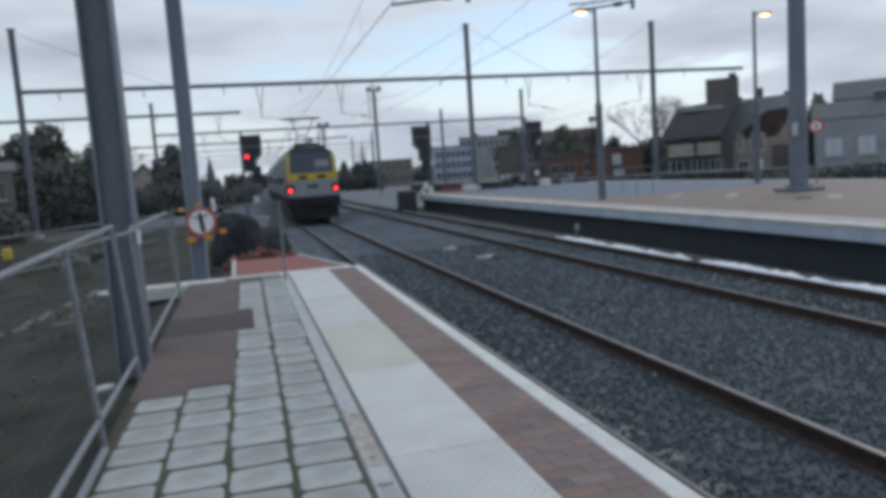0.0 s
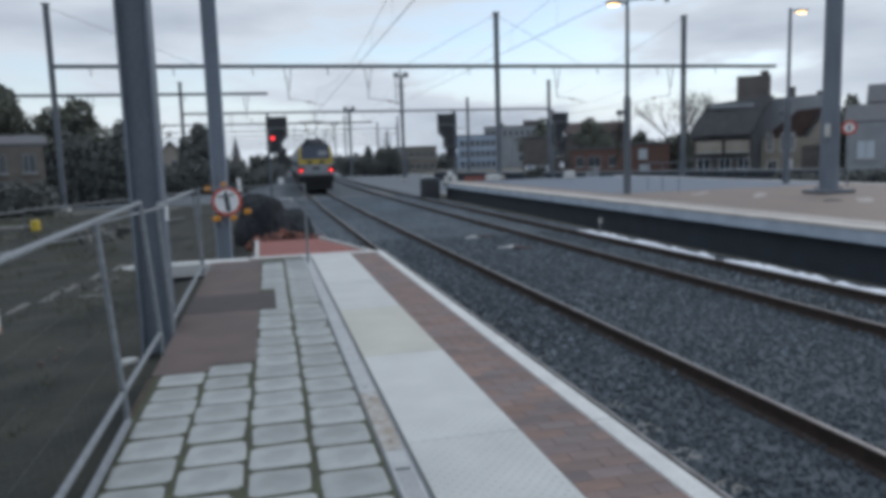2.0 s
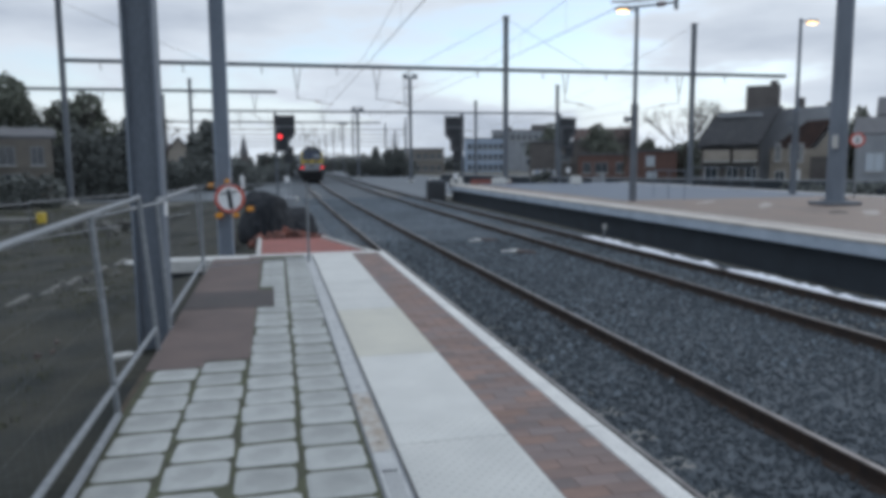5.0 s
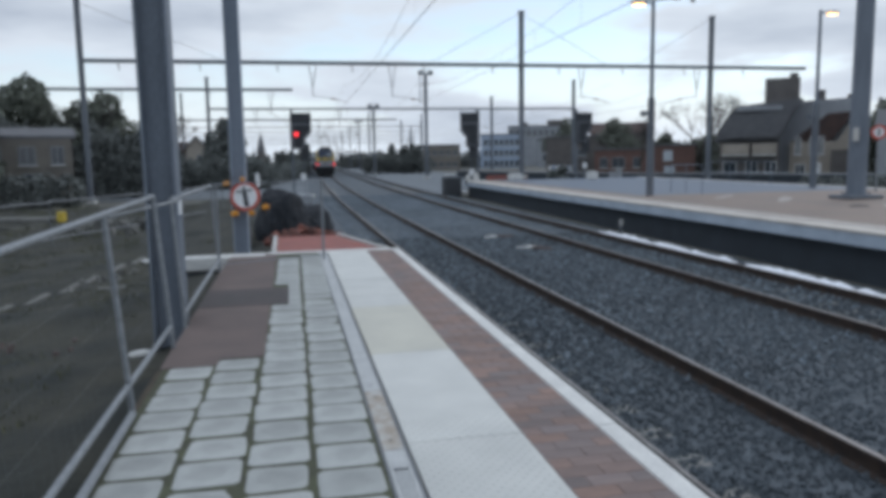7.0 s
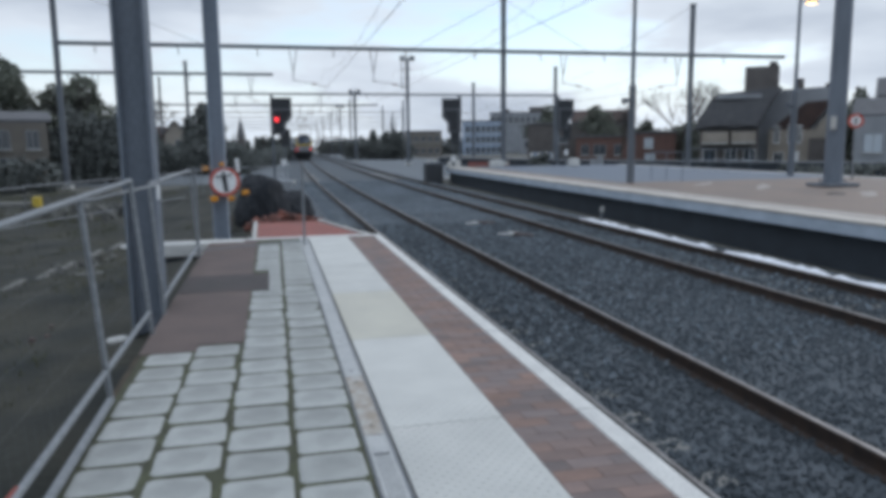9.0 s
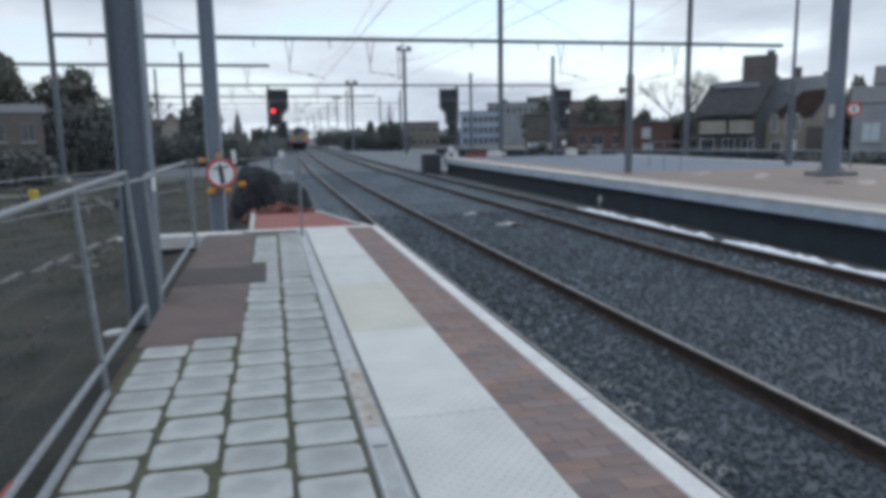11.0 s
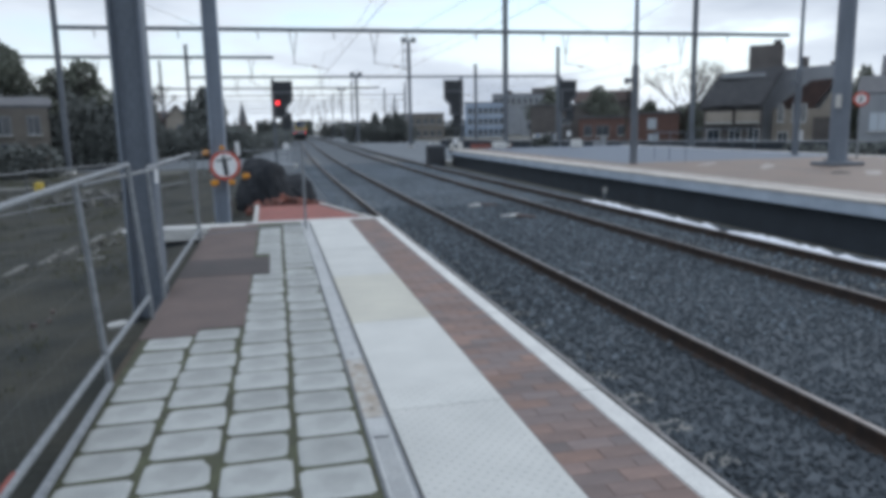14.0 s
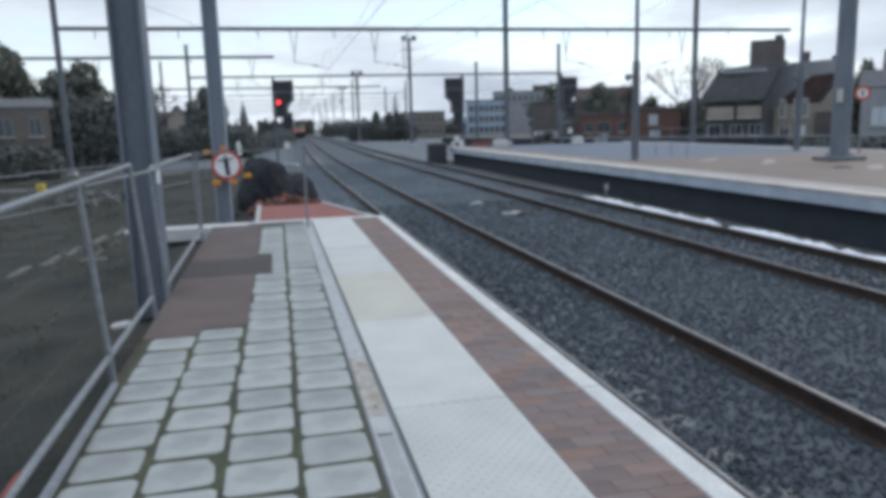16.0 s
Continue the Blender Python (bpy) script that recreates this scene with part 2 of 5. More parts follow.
TRAIN_DARK = mat("train_underframe", (0.022, 0.023, 0.025), (0.013, 0.013, 0.014), 2, 0.85)
TRAIN_ROOF = mat("train_roof", (0.055, 0.058, 0.065), (0.04, 0.043, 0.047), 1.5, 0.8)
TRAIN_GLASS = glass("windscreen", (0.035, 0.045, 0.07), 0.12)
# Pane with a pale blue-grey base colour for the bright windows.
PALE_PANE = glass("curtained_pane", (0.42, 0.47, 0.52), 0.12)
WINDOW = glass("window_pane", (0.035, 0.045, 0.055), 0.06)
RED_LIGHT = glow("red_tail_light", (1.0, 0.05, 0.05), 2.6)
SIGNAL_RED = glow("red_signal_light", (1.0, 0.04, 0.05), 2.6)
LAMP_WARM = glow("warm_lamp", (1.0, 0.62, 0.25), 6.0)
BRICK_RED = mat("far_red_brick", (0.145, 0.085, 0.072), (0.105, 0.066, 0.058), 1.2, 0.9, fine=14)
BRICK_DARK = mat("far_dark_brick", (0.13, 0.12, 0.116), (0.095, 0.088, 0.086), 1.0, 0.9, fine=14)
BRICK_OCHRE = mat("far_ochre_brick", (0.18, 0.165, 0.145), (0.14, 0.128, 0.115), 1.0, 0.9, fine=14)
RENDER_CREAM = mat("cream_render", (0.30, 0.27, 0.235), (0.24, 0.215, 0.185), 0.8, 0.85)
RENDER_BLUE = mat("pale_blue_render", (0.33, 0.40, 0.50), (0.27, 0.33, 0.42), 0.5, 0.85)
RENDER_GREY = mat("grey_render", (0.27, 0.29, 0.31), (0.21, 0.22, 0.24), 0.6, 0.85)
ROOF_DARK = mat("dark_roof_tile", (0.12, 0.122, 0.13), (0.09, 0.092, 0.10), 1.4, 0.85, fine=12)
ROOF_RED = mat("brown_roof_tile", (0.075, 0.048, 0.043), (0.05, 0.036, 0.034), 1.4, 0.85, fine=12)
LEAF = mat("evergreen_leaf", (0.12, 0.13, 0.105), (0.085, 0.095, 0.08), 0.5, 0.9, island=0.22)
HEDGE = mat("dark_hedge_leaf", (0.12, 0.13, 0.124), (0.095, 0.103, 0.10), 0.5, 0.9, island=0.22)
BARK = mat("bark", (0.07, 0.06, 0.052), (0.045, 0.04, 0.035), 4, 0.95, bump=0.4)
TWIG = mat("twig", (0.06, 0.057, 0.055), (0.045, 0.042, 0.042), 4, 0.95)


# ---- building tools ----
def thing(name, label, category, group="", kind="", at=(0, 0, 0), turn=0):
    ob = new(name)
    ob.empty_display_size = 0.2
    ob.matrix_basis = pose(*at, 0, 0, turn)
    return tagged(ob, label, category, group, kind)


def part(name, bm, material, parent=None, label=""):
    me = bpy.data.meshes.new(name)
    bm.normal_update()
    bm.to_mesh(me)
    bm.free()
    me.materials.append(material)
    ob = new(name, me)
    ob.parent = parent
    return tagged(ob, label) if label else ob


def box(bm, x0, x1, y0, y1, z0, z1, bevel=0.0):
    c = bmesh.ops.create_cube(bm, size=1.0, matrix=Matrix.Translation(((x0 + x1) / 2, (y0 + y1) / 2, (z0 + z1) / 2)) @ Matrix.Diagonal((x1 - x0, y1 - y0, z1 - z0, 1)))
    if bevel:
        es = list({e for v in c["verts"] for e in v.link_edges})
        bmesh.ops.bevel(bm, geom=es, offset=bevel, segments=1, affect="EDGES")
    return bm


def rod(bm, a, b, r, r2=None, n=8):
    a, b = Vector(a), Vector(b)
    d = b - a
    m = Matrix.Translation((a + b) / 2) @ d.to_track_quat("Z", "Y").to_matrix().to_4x4()
    bmesh.ops.create_cone(bm, cap_ends=True, segments=n, radius1=r, radius2=r if r2 is None else r2, depth=d.length, matrix=m)
    return bm


def tube(bm, pts, r, n=6):
    """One bent tube through the points."""
    pts = [Vector(p) for p in pts]
    rings = []
    for i, p in enumerate(pts):
        d = (pts[min(i + 1, len(pts) - 1)] - pts[max(i - 1, 0)]).normalized()
        u = d.cross(Vector((0.31, 0.17, 0.93))).normalized()
        w = d.cross(u)
        rings.append([bm.verts.new(p + r * (math.cos(6.2832 * k / n) * u + math.sin(6.2832 * k / n) * w)) for k in range(n)])
    for a, b in zip(rings, rings[1:]):
        for k in range(n):
            bm.faces.new((a[k], a[(k + 1) % n], b[(k + 1) % n], b[k]))
    bm.faces.new(rings[0][::-1])
    bm.faces.new(rings[-1])
    return bm


def B():
    return bmesh.new()


def bbox(*a, **k):
    return box(bmesh.new(), *a, **k)


def prism(bm, outline, y0, y1):
    """An outline in x and z, drawn out from y0 to y1."""
    f = [bm.verts.new((x, y0, z)) for x, z in outline]
    k = [bm.verts.new((x, y1, z)) for x, z in outline]
    n = len(outline)
    bm.faces.new(f)
    bm.faces.new(k[::-1])
    for i in range(n):
        j = (i + 1) % n
        bm.faces.new((f[j], f[i], k[i], k[j]))
    bmesh.ops.recalc_face_normals(bm, faces=bm.faces[:])
    return bm


def solid(name, verts, faces, material, parent=None, label=""):
    me = bpy.data.meshes.new(name)
    me.from_pydata(verts, [], faces)
    me.update()
    me.materials.append(material)
    ob = new(name, me)
    ob.parent = parent
    return tagged(ob, label) if label else ob


def sweep_bm(bm, section, xs, ys, closed=True):
    """A section of (dx, z) carried along a line of (x, y)."""
    rings = [[bm.verts.new((x + dx, y, z)) for dx, z in section] for x, y in zip(xs, ys)]
    n = len(section)
    for a, b in zip(rings, rings[1:]):
        for i in range(n if closed else n - 1):
            j = (i + 1) % n
            bm.faces.new((a[i], a[j], b[j], b[i]))
    if closed:
        bm.faces.new(rings[0][::-1])
        bm.faces.new(rings[-1])
    bmesh.ops.recalc_face_normals(bm, faces=bm.faces[:])
    return bm


# ---- the line of the tracks ----
RAIL_Z = -0.74
TRACKS = (3.42, 7.98)


def bend(y):
    u = min(max((y - 28) / 140, 0), 1)
    return 2.75 * u * u * (3 - 2 * u)


LINE_Y = [-14 + 4 * i for i in range(10)] + [26 + 6 * i for i in range(44)]

# ---- ground ----
g = bmesh.new()
N = 40
grid = [[None] * (N + 1) for _ in range(N + 1)]
for i in range(N + 1):
    for j in range(N + 1):
        u, v = (i / N - 0.5) * 2, (j / N - 0.5) * 2
        grid[i][j] = g.verts.new((2600 * u * abs(u) ** 2, 2600 * v * abs(v) ** 2, -1.02))
for i in range(N):
    for j in range(N):
        g.faces.new((grid[i][j], grid[i + 1][j], grid[i + 1][j + 1], grid[i][j + 1]))
tagged(part("ground", g, GROUND), "dark bare ground reaching to the horizon", "ground", kind="structure")


def height_sheet(name, x0, x1, y0, y1, step, f, material, label, category):
    nx, ny = max(int((x1 - x0) / step), 1), max(int((y1 - y0) / step), 1)
    v, fc = [], []
    for j in range(ny + 1):
        for i in range(nx + 1):
            x, y = x0 + (x1 - x0) * i / nx, y0 + (y1 - y0) * j / ny
            v.append((x, y, f(x, y)))
    for j in range(ny):
        for i in range(nx):
            a = j * (nx + 1) + i
            fc.append((a, a + 1, a + nx + 2, a + nx + 1))
    ob = solid(name, v, fc, material)
    for p in ob.data.polygons:
        p.use_smooth = True
    return tagged(ob, label, category, kind="structure")


def left_height(x, y):
    d = -0.9 - x
    base = -0.22 - 0.55 * min(max(d / 5, 0), 1) - 0.18 * min(max((y - 10) / 14, 0), 1)
    edge = 1.0 if d > 0.25 else 0.3
    return base + edge * (0.16 * noise.noise((x * 0.35, y * 0.35, 0)) + 0.07 * noise.noise((x * 1.4, y * 1.4, 3)) + 0.03 * noise.noise((x * 4, y * 4, 7)))


height_sheet("waste_ground", -24, -0.95, -10, 42, 0.22, left_height, SOIL, "uneven dark soil with weeds beside the platform", "soil")
height_sheet("verge", -0.96, 1.2, 11.9, 44, 0.2, lambda x, y: -0.38 - 0.5 * min(max((y - 14.5) / 7, 0), 1) - 0.05 * (x > 0.9) + 0.07 * noise.noise((x * 1.2, y * 1.2, 5)), SOIL, "dark earth verge beyond the platform end", "soil")

# ballast bed, with a low crown under each track
bed = bmesh.new()
xs = [bend(y) for y in LINE_Y]
sweep_bm(bed, [(1.0, -1.05), (1.2, -0.95), (2.3, -0.915), (5.2, -0.905), (9.0, -0.915), (9.95, -0.95), (10.0, -1.05)], xs, LINE_Y)
ballast = tagged(part("ballast", bed, BALLAST), "grey crushed stone ballast under the tracks", "ballast", kind="structure")
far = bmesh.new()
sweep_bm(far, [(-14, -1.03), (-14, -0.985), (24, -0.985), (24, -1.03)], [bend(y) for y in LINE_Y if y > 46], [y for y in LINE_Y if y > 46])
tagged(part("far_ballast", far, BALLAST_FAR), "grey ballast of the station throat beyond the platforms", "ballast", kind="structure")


def stones(name, count, x0, x1, y0, y1, smin, smax, seed, material, label, power=1.25, z=-0.915):
    """Loose angular stones in one mesh."""
    rng = np.random.default_rng(seed)
    cube = np.array([(-1, -1, -1), (1, -1, -1), (1, 1, -1), (-1, 1, -1), (-1, -1, 1), (1, -1, 1), (1, 1, 1), (-1, 1, 1)], float)
    quads = np.array([(0, 3, 2, 1), (4, 5, 6, 7), (0, 1, 5, 4), (1, 2, 6, 5), (2, 3, 7, 6), (3, 0, 4, 7)])
    p = cube[None] * rng.uniform(0.45, 1.0, (count, 8, 3))
    p *= (rng.uniform(smin, smax, (count, 1)) * rng.uniform(0.6, 1.15, (count, 3)))[:, None, :]
    q = rng.normal(size=(count, 4))
    q /= np.linalg.norm(q, axis=1, keepdims=True)
    w, a, b, c = q.T
    R = np.stack([1 - 2 * (b * b + c * c), 2 * (a * b - c * w), 2 * (a * c + b * w), 2 * (a * b + c * w), 1 - 2 * (a * a + c * c), 2 * (b * c - a * w), 2 * (a * c - b * w), 2 * (b * c + a * w), 1 - 2 * (a * a + b * b)], 1).reshape(-1, 3, 3)
    p = np.einsum("nij,nkj->nki", R, p)
    pos = np.stack([rng.uniform(x0, x1, count), y0 + (y1 - y0) * rng.uniform(0, 1, count) ** power, np.full(count, z) + rng.uniform(-0.012, 0.028, count)], 1)
    p += pos[:, None, :]
    verts = p.reshape(-1, 3)
    faces = (quads[None] + 8 * np.arange(count)[:, None, None]).reshape(-1, 4)
    ob = solid(name, verts.tolist(), faces.tolist(), material)
    return tagged(ob, label, "ballast stones", kind="stuff")


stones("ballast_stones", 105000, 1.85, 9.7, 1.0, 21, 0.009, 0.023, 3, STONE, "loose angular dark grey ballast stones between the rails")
# Second batch thickens with distance, its haze painted into the colour.
stones("ballast_stones", 48000, 1.85, 9.7, 6, 48, 0.014, 0.035, 4, STONE_HAZED, "loose ballast stones coloured paler and bluer for distance haze", power=0.7)

# ---- tracks ----
RAIL_SECTION = [(-0.07, RAIL_Z - 0.172), (0.07, RAIL_Z - 0.172), (0.07, RAIL_Z - 0.155), (0.012, RAIL_Z - 0.135), (0.012, RAIL_Z - 0.05), (0.036, RAIL_Z - 0.038), (0.036, RAIL_Z - 0.006), (-0.036, RAIL_Z - 0.006), (-0.036, RAIL_Z - 0.038), (-0.012, RAIL_Z - 0.05), (-0.012, RAIL_Z - 0.135), (-0.07, RAIL_Z - 0.155)]
HEAD = [(-0.024, RAIL_Z - 0.006), (0.024, RAIL_Z - 0.006), (0.022, RAIL_Z), (-0.022, RAIL_Z)]


def track(x, label):
    t = thing("railway_track", label, "railway track", "tracks")
    for side in (-0.753, 0.753):
        line = [x + side + bend(y) for y in LINE_Y]
        r = part("rail", sweep_bm(B(), RAIL_SECTION, line, LINE_Y), RAIL_RUST, t, "rust-brown steel rail")
        part("rail_head", sweep_bm(B(), HEAD, line, LINE_Y), RAIL_TOP, r, "worn shiny running surface")
    proto = bbox(-1.28, 1.28, -0.13, 0.13, -0.1, 0.0, bevel=0.02)
    me = bpy.data.meshes.new("sleeper")
    proto.to_mesh(me)
    proto.free()
    me.materials.append(SLEEPER)
    for i in range(110):
        y = -3 + 0.6 * i
        s = new("sleeper", me)
        s.parent = t
        s.matrix_basis = pose(x + bend(y), y, -0.912)
    return t


track(TRACKS[0], "two rusty rails in dark ballast along the near platform")
track(TRACKS[1], "two rusty rails in dark ballast along the far platform")

# ---- near platform ----
END = 11.62
SLAB_Y = [3.46 + 1.743 * k for k in range(-5, 6)]
plat = bmesh.new()
box(plat, -0.86, 1.74, -12, END, -1.0, -0.075)
box(plat, 1.652, 1.70, -12, END, -0.08, -0.075 + 0.004)
platform = tagged(part("platform", plat, CONCRETE), "concrete railway platform with pale slabs, clinker strip and grey pavers", "platform", kind="structure")
part("joint_bed", bbox(-0.82, 0.486, -12, END - 0.2, -0.0745, -0.0055), MOSS, platform, "mossy sand bed of the pavers")


def shared(name, bm, material):
    me = bpy.data.meshes.new(name)
    bm.normal_update()
    bm.to_mesh(me)
    bm.free()
    me.materials.append(material)
    return me


def piece(name, me, parent, m):
    ob = new(name, me)
    ob.parent = parent
    ob.matrix_basis = m
    return ob


# end kerb, reaching past the fence
part("end_kerb", bbox(-0.30, 1.654, END - 0.2, END, -0.074, 0.004, bevel=0.008), COPING, platform, "pale concrete end kerb")

# edge coping, clinkers, tactile slabs, drain channel
for k, (a, b) in enumerate(zip(SLAB_Y, SLAB_Y[1:])):
    b = min(b, END - 0.203)
    if a > b:
        break
    c = part("coping_stone", bbox(1.657, 1.784, a + 0.003, b - 0.003, -0.30, 0.0, bevel=0.010), COPING, platform, "white concrete edge stone")
    s = part("tactile_slab", bbox(0.636, 1.243, a + 0.005, b - 0.005, -0.074, 0.0, bevel=0.004), SLAB_YELLOW if k == 6 else SLAB, platform, "pale slab with raised studs")
    studs = bmesh.new()
    for j in range(50):
        for i in range(10):
            x, y = 0.662 + 0.06 * i + 0.03 * (j % 2), a + 0.03 + 0.035 * j
            if y < b - 0.02 and x < 1.23 and y < 3.8:
                bmesh.ops.create_cone(studs, cap_ends=True, segments=8, radius1=0.013, radius2=0.007, depth=0.005, matrix=Matrix.Translation((x, y, 0.0025)))
    if len(studs.verts):
        tagged(part("studs", studs, SLAB, s), kind="stuff")
    else:
        studs.free()
part("coping_stone", bbox(1.657, 1.784, END - 0.2, END, -0.30, 0.0, bevel=0.012), COPING, platform, "white concrete edge stone")
nosing = part("edge_nosing", bbox(1.804, 1.828, -12, END, -0.30, -0.006, bevel=0.004), RAIL_TOP, platform, "thin dull steel edge nosing")
part("edge_groove", bbox(1.7845, 1.8035, -12, END, -0.30, -0.03), BLACK, platform, "dark narrow groove")
part("slab_joint", bbox(1.2435, 1.6565, -5, END - 0.203, -0.0745, -0.0035), MORTAR, platform, "brown mortar bed")
brick_me = shared("clinker", bbox(-0.1015, 0.1015, -0.0508, 0.0508, -0.06, 0.0, bevel=0.0025), CLINKER)
half_brick = shared("half_clinker", bbox(-0.05, 0.05, -0.0508, 0.0508, -0.06, 0.0, bevel=0.0025), CLINKER)
rng = random.Random(5)
for j in range(150):
    y = -4.2 + 0.1035 * j
    if y > END - 0.27:
        break
    course = ((1.347, brick_me), (1.553, brick_me)) if j % 2 else ((1.2955, half_brick), (1.45, brick_me), (1.6045, half_brick))
    for x, me in course:
        piece(me.name, me, platform, pose(x, y, rng.uniform(-0.0012, 0.0008), rng.uniform(-0.25, 0.25), rng.uniform(-0.25, 0.25), rng.uniform(-0.3, 0.3)))

drain = thing("drain_channel", "narrow grey metal drain channel with slotted covers along the pavers", "drain")
part("channel", bbox(0.489, 0.632, -5, END - 0.21, -0.0742, -0.03), BLACK, drain, "dark channel")
part("channel_rim", bbox(0.612, 0.624, -5, END - 0.21, -0.03, -0.004, bevel=0.003), GALV, drain, "dull steel rim")
part("channel_rim", bbox(0.490, 0.500, -5, END - 0.21, -0.03, -0.004, bevel=0.003), GALV, drain, "dull steel rim")
DRAIN_COVER = mat("drain_cover", (0.40, 0.41, 0.41), (0.32, 0.33, 0.335), 8, 0.6, metal=0.15, bump=0.1)
RUSTY_COVER = mat("rusty_drain_cover", (0.37, 0.365, 0.35), (0.27, 0.235, 0.195), 13, 0.75, bump=0.2, stain=0.25)
for k in range(-4, 9):
    a, b = 3.40 + 0.95 * k, 3.40 + 0.95 * (k + 1)
    b = min(b, END - 0.22)
    cov = bmesh.new()
    if k < 0:
        box(cov, 0.503, 0.519, a + 0.004, b - 0.004, -0.025, -0.002)
        box(cov, 0.593, 0.609, a + 0.004, b - 0.004, -0.025, -0.002)
        box(cov, 0.519, 0.593, b - 0.22, b - 0.004, -0.025, -0.003)
        n = int((b - a - 0.23) / 0.028)
        for i in range(n):
            y = a + 0.018 + 0.028 * i
            box(cov, 0.519, 0.593, y - 0.010, y + 0.010, -0.022, -0.003)
        part("slotted_cover", cov, DRAIN_COVER, drain, "slotted metal cover")
    else:
        box(cov, 0.503, 0.609, a + 0.003, b - 0.003, -0.025, -0.002, bevel=0.003)
        p = part("cover_plate", cov, RUSTY_COVER if k == 0 else DRAIN_COVER, drain, "rust-stained cover plate" if k == 0 else "plain metal cover plate")
        for y in (a + 0.12, b - 0.12):
            h = bmesh.new()
            bmesh.ops.create_cone(h, cap_ends=True, segments=10, radius1=0.008, radius2=0.008, depth=0.003, matrix=Matrix.Translation((0.556, y, -0.0015)))
            part("screw", h, BLACK, p)

# asphalt patches
part("asphalt_patch", bbox(-0.84, -0.138, 5.36, END - 0.21, -0.004, 0.0), ASPHALT_RED, platform, "red-brown asphalt repair")
part("asphalt_patch", bbox(-0.84, -0.455, 5.20, 5.358, -0.004, 0.0), ASPHALT_RED, platform, "red-brown asphalt repair")
part("dark_patch", bbox(-0.84, 0.04, 7.35, 8.30, -0.0035, 0.004), ASPHALT_DARK, platform, "dark asphalt patch")
part("soil_strip", bbox(-0.86, -0.795, -12, 5.2, -0.074, -0.012), SOIL_STRIP, platform, "brown soil beside the pavers")

# pavers, slightly uneven
def worn_paver(seed, hx=0.1525, hy=0.1455):
    """A paver with worn round corners, wavy sides and a slightly domed top."""
    r = random.Random(seed)
    bm = bmesh.new()
    rings = []
    for inset, z in ((0.0, -0.05), (0.0, -0.014), (0.006, -0.004), (0.024, 0.0)):
        ring = []
        for i in range(24):
            a = 0.7854 * ((i // 3) + (0.12, 0.5, 0.88)[i % 3])
            c, q = math.cos(a), math.sin(a)
            k = (abs(c) ** 16 + abs(q) ** 16) ** (-1 / 16)
            w = 1 + 0.020 * noise.noise((c * 1.7 + seed * 3.1, q * 1.7, 0.5)) + 0.008 * noise.noise((c * 6, q * 6, seed))
            ring.append(bm.verts.new((c * k * (hx * w - inset), q * k * (hy * w - inset), z + (0.0015 * noise.noise((c, q, seed * 1.3)) if z > -0.01 else 0))))
        rings.append(ring)
    for lo_ring, hi_ring in zip(rings, rings[1:]):
        for i in range(24):
            bm.faces.new((lo_ring[i], lo_ring[(i + 1) % 24], hi_ring[(i + 1) % 24], hi_ring[i]))
    bm.faces.new(rings[-1])
    bm.faces.new(rings[0][::-1])
    return bm


paver_meshes = [shared("paver", worn_paver(k + 1), PAVER) for k in range(8)]
COLS = ((-0.644, 5.21, 0.3105), (-0.322, 5.35, 0.3105), (-0.001, 7.02, 0.305), (0.321, 7.225, 0.3065))
for c, (x, joint, pitch) in enumerate(COLS):
    for j in range(-13, 33):
        y = joint - pitch / 2 - pitch * j
        if y < -4.5 or y > END - 0.38 or (c < 2 and j < 0):
            continue
        if c == 2 and 7.22 < y < 8.45:
            continue
        piece("paver", paver_meshes[(j * 3 + c * 5 + j * j) % 8], platform, pose(x + (y - 3) * 0.005 + rng.uniform(-0.006, 0.006), y + rng.uniform(-0.006, 0.006), rng.uniform(-0.004, 0.003), rng.uniform(-0.7, 0.7), rng.uniform(-0.7, 0.7), rng.uniform(-1.5, 1.5)))
half = shared("half_paver", bbox(-0.07, 0.07, -0.147, 0.147, -0.05, 0.0, bevel=0.009), PAVER)
for y in (7.47, 7.78, 8.09, 8.40):
    piece("half_paver", half, platform, pose(0.10, y, 0))

kerb = thing("concrete_beam", "pale concrete beam running from the platform end past the fence", "beam")
part("beam", bbox(-1.75, -0.31, END - 0.38, END - 0.02, -0.19, 0.002, bevel=0.012), COPING, kerb)
# The shadow below the beam is painted by this near-black colour.
part("beam_foot", bbox(-1.75, -0.87, END - 0.30, END - 0.05, -0.9, -0.19), WALL_DARK, kerb, "footing coloured dark for the shade under the beam")

# red ramp past the platform end
ramp = thing("end_ramp", "red-surfaced ramp beyond the platform end with pale edge stones", "ramp")
rp = bmesh.new()
top = [(-0.20, 11.9, -0.07), (1.72, 11.64, -0.07), (1.02, 15.0, -0.10), (-0.23, 14.9, -0.10)]
lo = [rp.verts.new((x, y, -0.95)) for x, y, z in top]
hi = [rp.verts.new(v) for v in top]
rp.faces.new(hi)
rp.faces.new(lo[::-1])
for i in range(4):
    rp.faces.new((lo[i], lo[(i + 1) % 4], hi[(i + 1) % 4], hi[i]))
part("ramp_body", rp, RAMP_RED, ramp)
for a, b in ((top[1], top[2]), (top[0], top[3])):
    A, Bv = Vector(a), Vector(b)
    for i in range(4):
        p, q = A.lerp(Bv, i / 4 + 0.005), A.lerp(Bv, (i + 1) / 4 - 0.005)
        e = bmesh.new()
        d = q - p
        m = Matrix.Translation((p + q) / 2 + Vector((0, 0, 0.01))) @ Matrix.Rotation(math.atan2(d.y, d.x), 4, "Z") @ Matrix.Diagonal((d.length, 0.07, 0.05, 1))
        bmesh.ops.create_cube(e, size=1, matrix=m)
        part("edge_stone", e, CONCRETE, ramp, "weathered edge stone")


